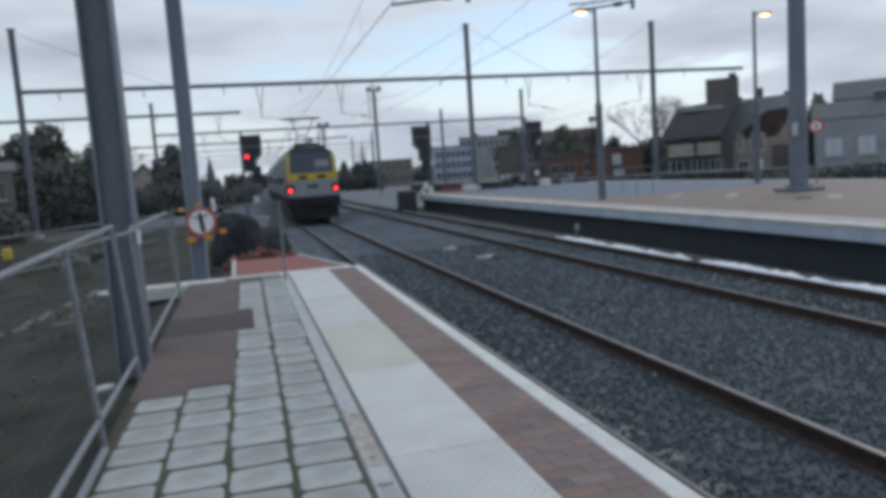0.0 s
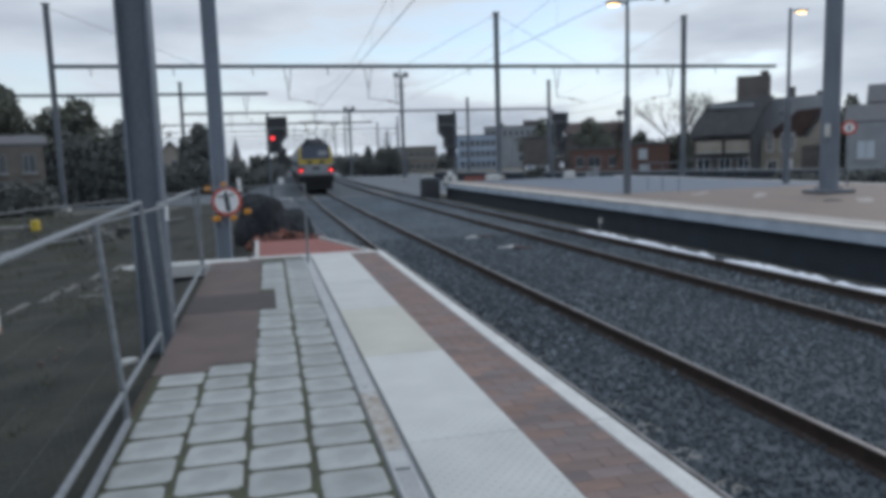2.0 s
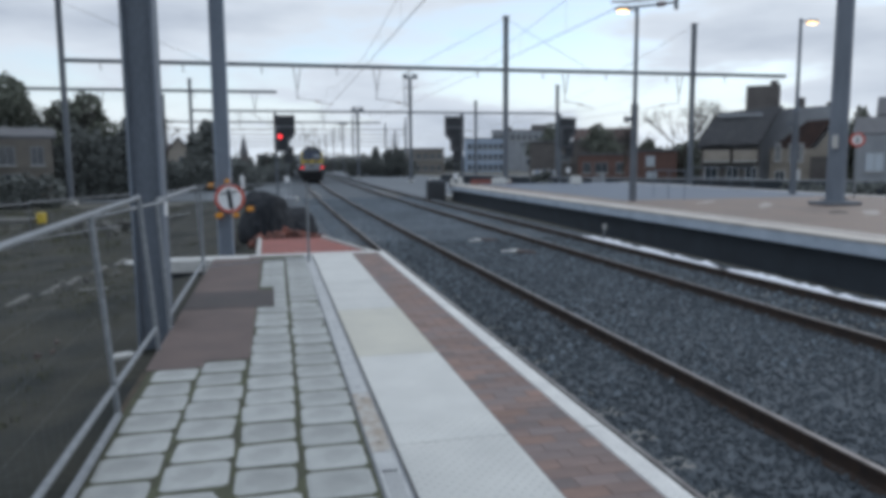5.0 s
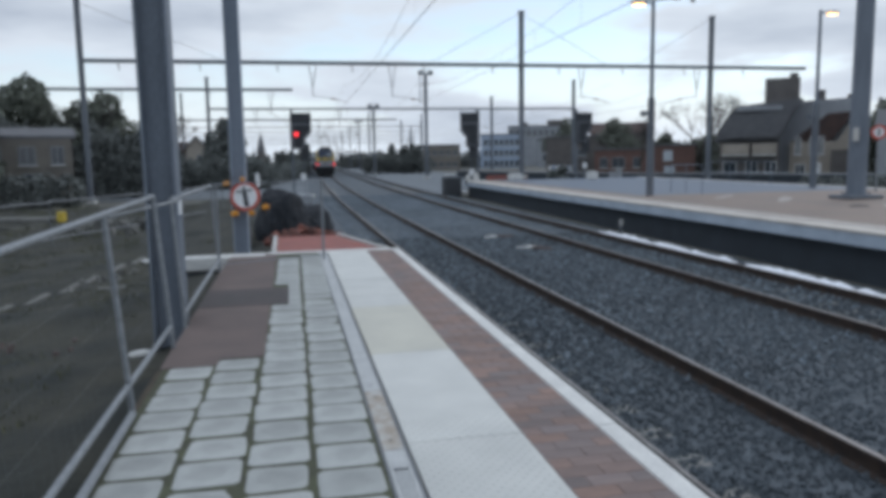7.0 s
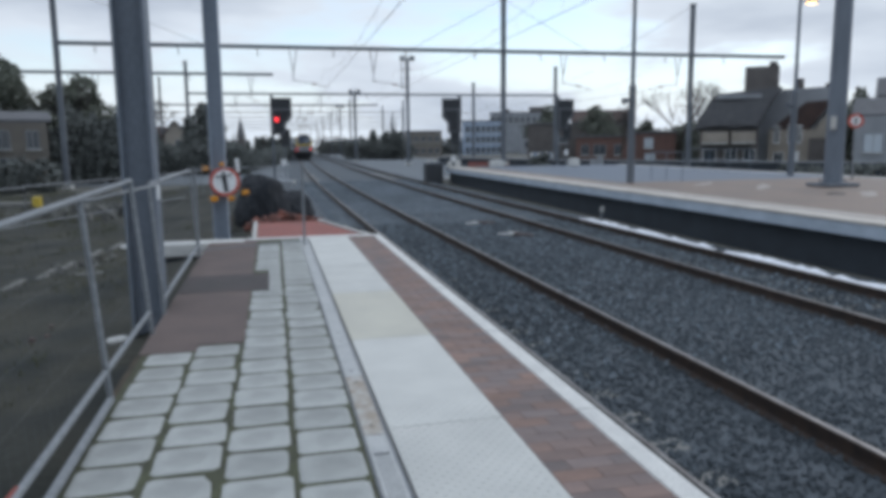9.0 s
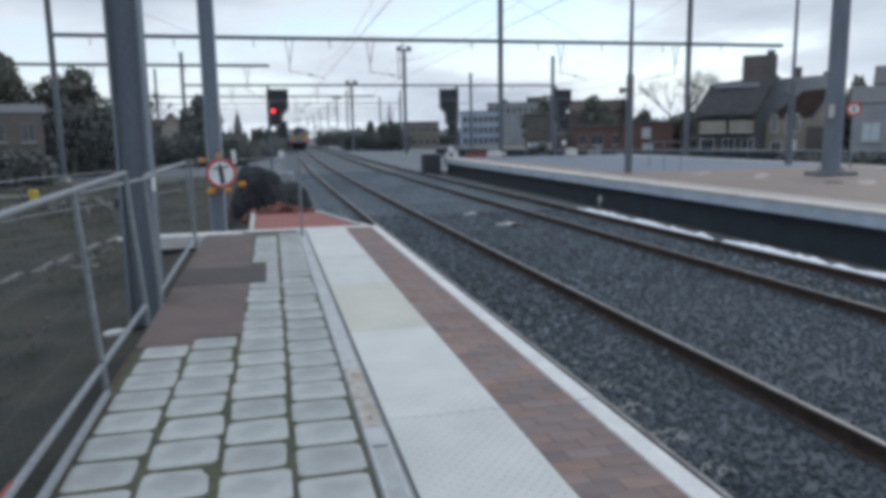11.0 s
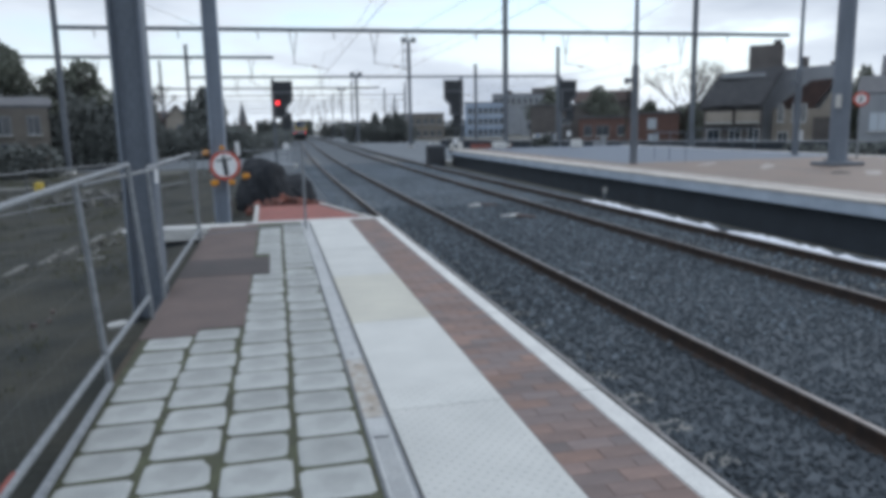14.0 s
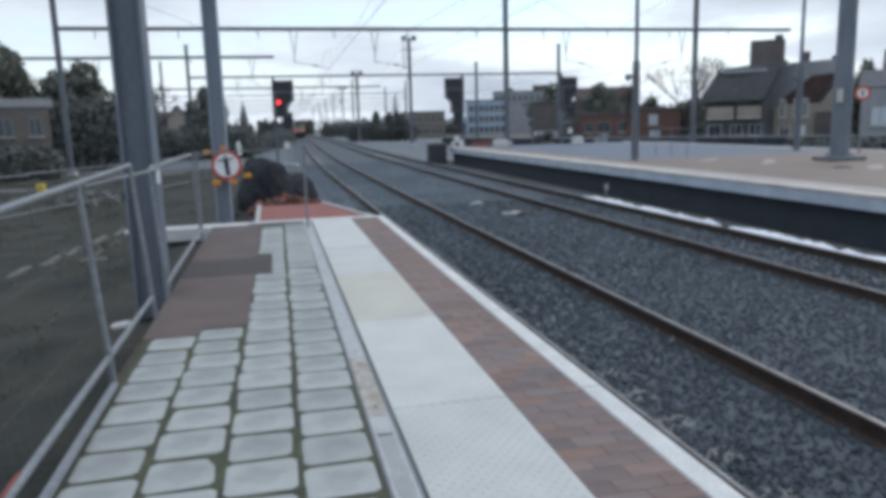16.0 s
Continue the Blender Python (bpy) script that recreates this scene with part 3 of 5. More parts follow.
def rubble(name, cx, cy, cz, rx, ry, h, count, size, material, label, seed):
    r = random.Random(seed)
    bm = bmesh.new()
    for _ in range(count):
        a, d = r.uniform(0, 6.28), math.sqrt(r.random())
        s = size * r.uniform(0.5, 1.3)
        z = cz + h * (1 - d) * r.uniform(0.4, 1.0)
        m = Matrix.Translation((cx + rx * d * math.cos(a), cy + ry * d * math.sin(a), z)) @ Euler((r.uniform(0, 3), r.uniform(0, 3), r.uniform(0, 3))).to_matrix().to_4x4() @ Matrix.Diagonal((s, s * 0.55, s * 0.4, 1))
        bmesh.ops.create_cube(bm, size=1, matrix=m)
    ob = part(name, bm, material)
    return tagged(ob, label, "rubble", kind="stuff")


rubble("brick_rubble", 0.35, 15.4, -0.22, 0.75, 0.45, 0.28, 130, 0.2, RUBBLE, "heap of broken red bricks beyond the ramp", 8)
rubble("stone_debris", -5.8, 27, -0.85, 2.2, 3.5, 0.35, 45, 0.35, DEBRIS, "scattered grey concrete lumps on the soil", 9)
rubble("stone_debris", -2.9, 12.3, -0.5, 0.6, 1.6, 0.1, 16, 0.13, DEBRIS, "scattered grey concrete lumps on the soil", 10)
rubble("brick_rubble", -2.1, 7.6, -0.42, 0.9, 1.3, 0.03, 9, 0.08, ASPHALT_RED, "few broken bricks lying on dark soil", 11)


# ---- fence panels ----
def fence_panel(a, b, height, label, low=(0.02,), top_r=0.021, posts=(0.0, 1.0), lean=0.0, dip=0.0):
    a, b = Vector(a), Vector(b)
    f = thing("mesh_fence", label, "fence", "mesh fence panels")
    up = Vector((lean, 0, 1))
    part("top_rail", rod(B(), a + up * (height - dip), b + up * height, top_r), GALV, f, "galvanised top tube")
    for z in low:
        part("bottom_rail", rod(B(), a + up * z, b + up * z, top_r), GALV, f, "galvanised bottom tube")
    for u in posts:
        p = a.lerp(b, u)
        part("post", rod(B(), p - up * 0.06, p + up * (height - dip * (1 - u) + 0.01), 0.017), GALV, f, "galvanised post")
    L = (b - a).length
    me = bmesh.new()
    n = int(L / 0.10)
    for i in range(1, n):
        p = a.lerp(b, i / n)
        rod(me, p + up * low[-1], p + up * height, 0.0007, n=3)
    for j in range(1, int(height / 0.2)):
        rod(me, a + up * 0.2 * j, b + up * 0.2 * j, 0.0007, n=3)
    part("mesh", me, WIRE, f, "thin welded wire mesh")
    return f


fence_panel((-0.83, 1.5, 0.0), (-0.835, 5.79, 0.0), 1.18, "low galvanised mesh fence panel beside the pavers", low=(0.17,), posts=(0.0, 0.645, 1.0), lean=-0.07, top_r=0.017, dip=0.075)
foot_rail = thing("loose_tube", "loose galvanised tube lying along the fence foot", "tube")
part("tube", rod(B(), (-0.815, 1.5, 0.022), (-0.82, 4.2, 0.022), 0.022), GALV, foot_rail)
fence_panel((-0.84, 6.5, 0.0), (-0.87, 10.0, 0.0), 1.12, "low galvanised mesh fence panel beside the asphalt", low=(0.12,), lean=-0.05)
fence_panel((-0.87, 10.03, 0.0), (0.54, 10.60, 0.0), 1.14, "thin mesh fence panel closing off the platform end", low=(0.06,), top_r=0.007)
for a, b in (((-8.6, 16.5), (-6.5, 22.0)), ((-6.5, 22.0), (-4.6, 28.0)), ((-4.6, 28.0), (-2.9, 34.0))):
    fence_panel((*a, -0.75), (*b, -0.78), 1.15, "low galvanised mesh fence across the waste ground", low=(0.12,))
tag = thing("fence_tag", "small pale plate with a pinkish lower edge tied to the fence", "plate", at=(-0.889, 2.56, 0.94), turn=90)
part("plate", bbox(-0.075, 0.075, -0.004, 0.0, -0.022, 0.038, bevel=0.0015), CONCRETE, tag)
part("plate_edge", bbox(-0.075, 0.075, -0.005, 0.001, -0.042, -0.0225, bevel=0.0015), TAG_PINK, tag, "faded pink lower strip")
for x in (-0.06, 0.06):
    part("cable_tie", rod(B(), (x, -0.006, 0.03), (x, 0.012, 0.03), 0.004, n=6), BLACK, tag)
latch = thing("fence_coupler", "short steel tube tied between fence and mast with a white tag", "coupler")
part("tube", rod(B(), (-1.15, 5.4, 1.06), (-0.80, 6.3, 1.12), 0.012), GALV, latch)
part("tag", bbox(-0.81, -0.79, 6.28, 6.33, 1.0, 1.12, bevel=0.006), WHITE, latch, "white plastic tag")


# ---- large steel masts beside the platform ----
def h_mast(x0, x1, y0, y1, base, top_z, label, material, web=0.02):
    m = thing("steel_mast", label, "mast", "steel masts beside the platform")
    part("flange", bbox(x0, x0 + 0.025, y0, y1, base, top_z, bevel=0.004), material, m)
    part("flange", bbox(x1 - 0.025, x1, y0, y1, base, top_z, bevel=0.004), material, m)
    part("web", bbox(x0 + 0.026, x1 - 0.026, (y0 + y1) / 2 - web, (y0 + y1) / 2 + web, base, top_z), material, m)
    f = part("foot", bbox(x0 - 0.04, x1 + 0.02, y0 - 0.04, y1 + 0.04, base - 0.3, base + 0.02, bevel=0.02), DEBRIS, m, "weathered concrete foot")
    return m


h_mast(-1.155, -0.885, 6.75, 7.05, -0.3, 10.8, "tall grey steel H-section mast behind the mesh fence", MAST_GREY)
h_mast(-0.815, -0.585, 11.95, 12.25, -0.4, 10.8, "tall blue-grey steel mast carrying a round sign", MAST_LIGHT)

# round sign: plain shapes
sign = thing("round_sign", "round white sign with red border and orange clamps on mast", "sign", at=(-0.60, 11.80, 0.885))


def disc(r, y0, y1, n=40):
    bm = bmesh.new()
    bmesh.ops.create_cone(bm, cap_ends=True, segments=n, radius1=r, radius2=r, depth=y1 - y0, matrix=Matrix.Translation((0, (y0 + y1) / 2, 0)) @ Matrix.Rotation(radians(90), 4, "X"))
    return bm


part("border", disc(0.226, 0.0, 0.03), RED, sign, "red border")
part("face", disc(0.182, -0.006, -0.001), WHITE, sign, "white face")
part("symbol", bbox(-0.125, 0.125, -0.012, -0.0065, 0.075, 0.10), BLACK, sign, "black bar")
part("symbol", bbox(-0.035, 0.035, -0.012, -0.0065, -0.16, 0.075), BLACK, sign, "black bar")
part("symbol", bbox(-0.022, 0.022, -0.012, -0.0065, 0.105, 0.15), BLACK, sign, "black bar")
for x, z, s in ((-0.25, 0.235, 0.05), (-0.2, -0.245, 0.06), (0.05, -0.275, 0.05), (0.28, -0.21, 0.055), (0.0, 0.27, 0.04)):
    c = bmesh.new()
    box(c, x - s, x + s, -0.01, 0.05, z - s * 0.7, z + s * 0.7, bevel=0.015)
    part("clamp", c, ORANGE, sign, "orange plastic clamp")
part("tube", rod(B(), (0.225, 0.02, 0.12), (0.235, 0.02, 0.33), 0.03), WHITE, sign, "short white tube")
part("bracket", bbox(-0.12, 0.12, 0.031, 0.15, -0.05, 0.05), GALV, sign, "steel bracket")
sign.matrix_basis = pose(-0.60, 11.80, 0.885, 0, -7, 0)


# black covered heap behind the sign
def tarp_heap(cx, cy, cz, sx, sy, sz, seed, label):
    bm = bmesh.new()
    bmesh.ops.create_icosphere(bm, subdivisions=4, radius=1.0)
    for v in bm.verts:
        n = 1 + 0.22 * noise.noise(v.co * 1.6 + Vector((seed, 0, 0))) + 0.1 * noise.noise(v.co * 4 + Vector((0, seed, 0)))
        v.co = Vector((v.co.x * sx, v.co.y * sy, max(v.co.z, -0.35) * sz)) * n
        v.co += Vector((cx, cy, cz))
    return tagged(part("tarpaulin", bm, TARP), label, "tarpaulin")


tarp_heap(-0.15, 18.5, -0.15, 0.62, 1.0, 0.95, 2.0, "large black tarpaulin-covered heap beyond the platform end")
tarp_heap(0.55, 20.0, -0.35, 0.65, 1.2, 0.6, 5.0, "low black tarpaulin-covered heap beyond the platform end")

box_small = thing("trackside_cabinet", "small grey metal trackside cabinet on a post", "cabinet")
part("body", bbox(0.35, 0.95, 29.8, 30.2, -0.45, 0.05, bevel=0.02), RENDER_GREY, box_small)
part("leg", bbox(0.4, 0.48, 29.95, 30.05, -0.95, -0.45), MAST_DARK, box_small)
part("leg", bbox(0.82, 0.90, 29.95, 30.05, -0.95, -0.45), MAST_DARK, box_small)

# ---- far platform ----
P2_END = 44.5


def p2_edge(y):
    return 10.2 + 0.6 * max(y - 8, 0) / 37


P2_Y = [-14, -6, 0, 8, 16, 24, 32, 40, P2_END]
P2_X = [p2_edge(y) for y in P2_Y]
p2 = bmesh.new()
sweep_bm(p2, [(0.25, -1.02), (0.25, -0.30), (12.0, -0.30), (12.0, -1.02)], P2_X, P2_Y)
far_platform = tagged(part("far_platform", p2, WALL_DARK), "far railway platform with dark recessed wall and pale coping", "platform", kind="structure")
cuts = [-14 + 2.0 * i for i in range(29)] + [P2_END]
for a, b in zip(cuts, cuts[1:]):
    xa, xb = p2_edge(a), p2_edge(b)
    # Edge in two colours: warm pale top stone, blue-grey face below.
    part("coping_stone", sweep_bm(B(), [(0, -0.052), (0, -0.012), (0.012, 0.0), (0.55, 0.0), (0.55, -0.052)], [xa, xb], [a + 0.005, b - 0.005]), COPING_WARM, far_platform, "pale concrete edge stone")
    part("edge_beam", sweep_bm(B(), [(0.02, -0.29), (0.02, -0.053), (0.55, -0.053), (0.55, -0.299), (0.26, -0.299)], [xa, xb], [a + 0.004, b - 0.004]), COPING_FACE, far_platform, "blue-grey face below the edge stone")
part("safety_stripe", sweep_bm(B(), [(0.75, -0.02), (0.75, 0.004), (0.90, 0.004), (0.90, -0.02)], P2_X, P2_Y), COPING, far_platform, "worn pale safety stripe")
part("pavement", sweep_bm(B(), [(0.551, -0.298), (0.551, 0.0), (1.9, 0.0), (1.9, -0.298)], P2_X, P2_Y), PLATFORM_TAN, far_platform, "tan pavement strip")
# Pavement turns from tan to blue-grey past y = 24.
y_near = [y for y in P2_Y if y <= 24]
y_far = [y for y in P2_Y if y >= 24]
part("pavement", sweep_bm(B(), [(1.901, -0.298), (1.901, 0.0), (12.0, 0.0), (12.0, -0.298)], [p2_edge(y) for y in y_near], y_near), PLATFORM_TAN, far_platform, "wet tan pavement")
part("pavement", sweep_bm(B(), [(1.901, -0.298), (1.901, 0.0), (12.0, 0.0), (12.0, -0.298)], [p2_edge(y) for y in y_far], y_far), PLATFORM_BLUE, far_platform, "blue-grey pavement")
part("rear_coping", sweep_bm(B(), [(11.7, 0.001), (11.7, 0.03), (12.05, 0.03), (12.05, 0.001)], P2_X, P2_Y), COPING, far_platform, "pale rear coping")

# torn white sheet along the far platform wall
r = random.Random(21)
for a, b in ((4.0, 13.3), (13.6, 20.6)):
    v, f = [], []
    n = int((b - a) / 0.12)
    for i in range(n + 1):
        y = a + (b - a) * i / n
        x = TRACKS[1] + 1.28 + 0.12 * noise.noise((y * 0.6, 0, 0))
        h = 0.05 + 0.05 * noise.noise((y * 1.7, 4, 0)) + 0.03 * r.uniform(-1, 1)
        h *= min(1, (i + 1) / 5, (n + 1 - i) / 5)
        for dx, z in ((-0.10, -0.93), (-0.06, -0.90 + h * 0.6), (0.06, -0.86 + h), (0.16, -0.89 + h * 0.8), (0.2, -0.95)):
            v.append((x + dx + 0.02 * r.uniform(-1, 1), y, z))
    for i in range(n):
        for k in range(4):
            q = i * 5 + k
            f.append((q, q + 1, q + 6, q + 5))
    tagged(solid("foam_sheet", v, f, FOAM), "torn crumpled white foam sheet lying along the platform wall", "foam sheet", "foam sheets")

def repair_patch(x, y, rx, ry, seed, turn, material, label):
    """A thin irregular patch of colour on the far platform's paving."""
    bm = bmesh.new()
    vs = []
    for i in range(40):
        a = 6.2832 * i / 40
        k = 1 + 0.45 * noise.noise((math.cos(a) * 1.3 + seed, math.sin(a) * 1.3, 0)) + 0.15 * noise.noise((math.cos(a) * 4, math.sin(a) * 4, seed))
        vs.append(bm.verts.new((rx * k * math.cos(a), ry * k * math.sin(a), 0)))
    bm.faces.new(vs)
    part("repair_patch", bm, material, far_platform, label).matrix_basis = pose(x, y, 0.004, 0, 0, turn)


# Three pale streaks paint water reflections; the fourth is a dark patch.
repair_patch(15.2, 20.0, 0.2, 1.3, 1, -40, PAINTED_GLINT, "pale patch painted as a water reflection")
repair_patch(14.4, 22.0, 0.16, 1.2, 4, -45, PAINTED_GLINT, "pale patch painted as a water reflection")
repair_patch(15.6, 16.2, 0.2, 1.2, 7, -45, PAINTED_GLINT, "pale patch painted as a water reflection")
repair_patch(14.9, 16.6, 0.25, 0.6, 9, -45, ASPHALT_DARK, "small dark paving patch")

marker = thing("track_marker", "small pale marker post on the platform wall", "marker", at=(p2_edge(20) - 0.55, 20.3, -0.95))
part("post", bbox(-0.03, 0.03, -0.02, 0.02, 0, 0.45), GALV, marker)
part("plate", bbox(-0.06, 0.06, -0.04, -0.02, 0.29, 0.47, bevel=0.005), CONCRETE, marker, "pale plate")

bin_box = thing("container", "dark open-topped steel container at the platform end", "container", at=(9.95, 44.2, -0.98))
part("body", bbox(-0.55, 0.5, -0.5, 0.5, 0, 1.25, bevel=0.03), BLACK, bin_box)
part("rim", bbox(-0.58, 0.53, -0.53, -0.48, 1.2, 1.32), MAST_DARK, bin_box)
for x in (-0.45, -0.1):
    part("rag", bbox(x, x + 0.2, -0.3, 0.1, 1.26, 1.42, bevel=0.04), CONCRETE, bin_box, "pale scrap")


def block(x, y, w, d, h, z=0.0):
    t = thing("concrete_block", "pale concrete block standing on the far platform", "block", "concrete blocks", at=(x, y, z))
    part("body", bbox(-w / 2, w / 2, -d / 2, d / 2, 0, h * 0.82, bevel=0.03), COPING, t)
    part("cap", bbox(-w / 2 + 0.04, w / 2 - 0.04, -d / 2 + 0.04, d / 2 - 0.04, h * 0.825, h, bevel=0.02), COPING, t)


block(13.9, 43.8, 0.8, 0.6, 0.42)
block(11.3, 43.5, 0.3, 0.3, 0.5)
block(18.3, 42.0, 0.6, 0.5, 0.5)
block(10.9, 43.9, 0.25, 0.25, 0.4)


# lamps, column and rails on the far platform
def street_lamp(x, y, h, side, label):
    t = thing("platform_lamp", label, "lamp", "platform lamps", at=(x, y, 0))
    part("base", rod(B(), (0, 0, 0), (0, 0, 3.4), 0.135, 0.125, 14), MAST_DARK, t, "thick lower tube")
    part("pole", rod(B(), (0, 0, 3.4), (0, 0, h), 0.075, 0.06, 12), MAST_GREY, t, "thin upper tube")
    part("arm", rod(B(), (0, 0, h - 0.12), (side * 0.35, 0, h - 0.08), 0.03), MAST_GREY, t)
    hd = part("head", bbox(min(side * 0.3, side * 0.75), max(side * 0.3, side * 0.75), -0.13, 0.13, h - 0.14, h - 0.04, bevel=0.03), MAST_GREY, t, "flat lamp head")
    part("light", bbox(min(side * 0.36, side * 0.7), max(side * 0.36, side * 0.7), -0.1, 0.1, h - 0.17, h - 0.142), LAMP_WARM, hd, "glowing warm light")
    part("speaker", rod(B(), (-0.14, -0.02, 2.9), (-0.38, -0.1, 2.85), 0.05, 0.12, 12), MAST_DARK, t, "small horn speaker")


street_lamp(12.56, 23.7, 6.7, -1, "grey platform lamp post with a lit warm lamp")
street_lamp(21.0, 26.0, 7.05, 1, "grey platform lamp post with a lit warm lamp")
column = thing("round_column", "thick round grey steel column on a dark base plate", "column", at=(17.16, 19.3, 0))
part("shaft", rod(B(), (0, 0, 0.1), (0, 0, 11), 0.275, 0.235, 28), MAST_GREY, column)
part("base_plate", bbox(-0.58, 0.58, -0.5, 0.5, 0.0, 0.12, bevel=0.03), MAST_DARK, column, "dark base plate")
part("label_plate", bbox(-0.33, -0.20, -0.24, -0.12, 1.75, 2.15, bevel=0.01), CONCRETE, column, "small pale plate")
for i in range(6):
    a = i * math.pi / 3
    part("bolt", rod(B(), (0.4 * math.cos(a), 0.38 * math.sin(a), 0.12), (0.4 * math.cos(a), 0.38 * math.sin(a), 0.2), 0.025, n=6), MAST_DARK, column)
rs = thing("round_sign", "round red-bordered white sign on a slim post", "sign", at=(20.35, 22.0, 0), turn=-43)
part("post", rod(B(), (0, 0.04, 0), (0, 0.04, 2.38), 0.03), GALV, rs)
part("border", rod(B(), (0, 0.0, 2.1), (0, 0.02, 2.1), 0.25, n=32), RED, rs, "red border")
part("face", rod(B(), (0, -0.006, 2.1), (0, -0.001, 2.1), 0.17, n=32), WHITE, rs, "white face")
part("symbol", bbox(-0.03, 0.03, -0.012, -0.007, 1.99, 2.21), BLACK, rs, "black bar")


def hand_rail(x, y0, y1, label):
    t = thing("hand_rail", label, "railing", "platform railings")
    for z in (0.55, 1.05):
        part("rail", rod(B(), (x, y0, z), (x, y1, z), 0.016), MAST_GREY, t)
    n = max(2, round((y1 - y0) / 1.6))
    for i in range(n + 1):
        y = y0 + (y1 - y0) * i / n
        part("post", rod(B(), (x, y, 0), (x, y, 1.05), 0.016), MAST_GREY, t)


hand_rail(14.55, 23.6, 25.8, "slim grey steel railing on the far platform")
hand_rail(22.0, 30.0, 35.0, "slim grey steel railing at the rear of the far platform")


# ---- overhead line ----
def mast(x, y, top, base, label, w=0.22, crown=False, material=None):
    material = material or MAST_DARK
    t = thing("catenary_mast", label, "catenary mast", "catenary masts", at=(x, y, base))
    h = top - base
    part("pole", bbox(-w * 0.5, w * 0.5, -w * 0.5, w * 0.5, 0, h, bevel=w * 0.12), material, t)
    part("foot", bbox(-w, w, -w, w, 0, 0.25, bevel=0.03), CONCRETE, t, "concrete foot")
    part("cap", bbox(-w * 0.7, w * 0.7, -w * 0.6, w * 0.6, h, h + 0.07), material, t)
    if crown:
        for i in range(3):
            z = h - 0.2 - 1.0 * i
            part("bracket", bbox(-0.75 + 0.2 * i, 0.75 - 0.2 * i, -0.05, 0.05, z, z + 0.08), material, t)
        part("bracket", bbox(-0.75, -0.67, -0.05, 0.05, h - 3.4, h), material, t)
        for i in range(7):
            part("rung", bbox(-0.67, -0.16, -0.03, 0.03, h - 3.3 + 0.45 * i, h - 3.25 + 0.45 * i), material, t)
        for x2, z2 in ((-0.3, 0.5), (0.3, 0.55), (0.0, 0.75)):
            part("aerial", rod(B(), (x2, 0, h), (x2 * 1.3, 0, h + z2), 0.035, n=5), material, t)
        for x2 in (-0.6, 0.6):
            part("floodlight", bbox(x2 - 0.26, x2 + 0.26, -0.25, 0.1, h - 0.15, h + 0.35, bevel=0.03), material, t, "floodlight")
    return t


def drop_arm(t, x, y, z, reach):
    """A hanging V-shaped support with a steady arm for the wire."""
    part("support", tube(B(), [(x - 0.22, y, z), (x - 0.02, y, z - 1.3), (x - 0.02, y, z - 1.9)], 0.03, 5), MAST_DARK, t)
    part("support", tube(B(), [(x + 0.22, y, z), (x + 0.02, y, z - 1.3)], 0.03, 5), MAST_DARK, t)
    part("steady_arm", tube(B(), [(x, y, z - 1.85), (x + reach * 0.6, y, z - 2.05), (x + reach, y, z - 2.25)], 0.022, 5), MAST_DARK, t)
    part("insulator", rod(B(), (x + reach * 0.5, y, z - 2.02), (x + reach * 0.65, y, z - 2.07), 0.05, n=8), BRICK_RED, t, "brown insulator")


def portal(y, x0, x1, z, drops, label, r=0.11):
    t = thing("portal_beam", label, "catenary portal", "catenary portals")
    part("beam", bbox(x0, x1, y - r, y + r, z - r, z + r, bevel=0.03), MAST_DARK, t)
    n = int((x1 - x0) / 4.5)
    for i in range(n):
        x = x0 + 2 + i * 4.5
        part("hanger", rod(B(), (x, y, z - r), (x + 0.05, y, z - 0.55), 0.03, n=5), MAST_DARK, t)
    for x, reach in drops:
        drop_arm(t, x, y, z - r, reach)
    return t


def stay(t, a, b):
    part("stay", rod(B(), a, b, 0.012, n=4), CABLE, t)


p = portal(46, -11.4, 36.0, 7.33, ((1.7, 2.1), (6.6, 2.3), (19.2, 1.9), (27.6, -2.2)), "long steel portal beam over all tracks with hanging supports")
for x, y, z in ((-11.4, 46, -0.95), (15.15, 46.3, 0.0), (28.8, 46.3, -0.95)):
    m = mast(x, y, 10.72, z, "tall dark steel catenary mast of the portal", 0.29)
for a, b in (((-11.4, 46, 10.6), (-3.5, 46, 7.4)), ((15, 46, 10.6), (9, 46, 7.4)), ((15, 46, 10.6), (21, 46, 7.4)), ((28.6, 46, 10.6), (23, 46, 7.4))):
    stay(p, a, b)
portal(63, -26, 0.6, 7.3, ((-13.0, -3.2), (-1.2, 0.6)), "dark steel portal beam over the sidings")
mast(-10.6, 63.3, 9.4, -0.95, "dark steel catenary mast of the siding portal", 0.26)
portal(86, -8.6, 35, 7.3, ((-3.4, 0.5), (6.0, -1.8), (22.5, 1.4)), "dark steel portal beam far down the line")
for x, c in ((-8.6, False), (16.25, True), (34.9, False)):
    mast(x, 86.3, 11.4 if c else 10.75, -0.95, "dark steel catenary mast with floodlights on top" if c else "dark steel catenary mast far down the line", 0.34, c)
mast(29.6, 105, 10.3, -0.95, "dark steel catenary mast standing alone", 0.34)
portal(109, -16, 16, 7.3, ((4.6, 1.5), (9.2, 1.5)), "dark steel portal beam far down the line")
mast(12.6, 109.3, 9.2, -0.95, "dark steel catenary mast with a floodlight crown", 0.34, True)
mast(-14.5, 109.3, 11.0, -0.95, "dark steel catenary mast far down the line", 0.3)
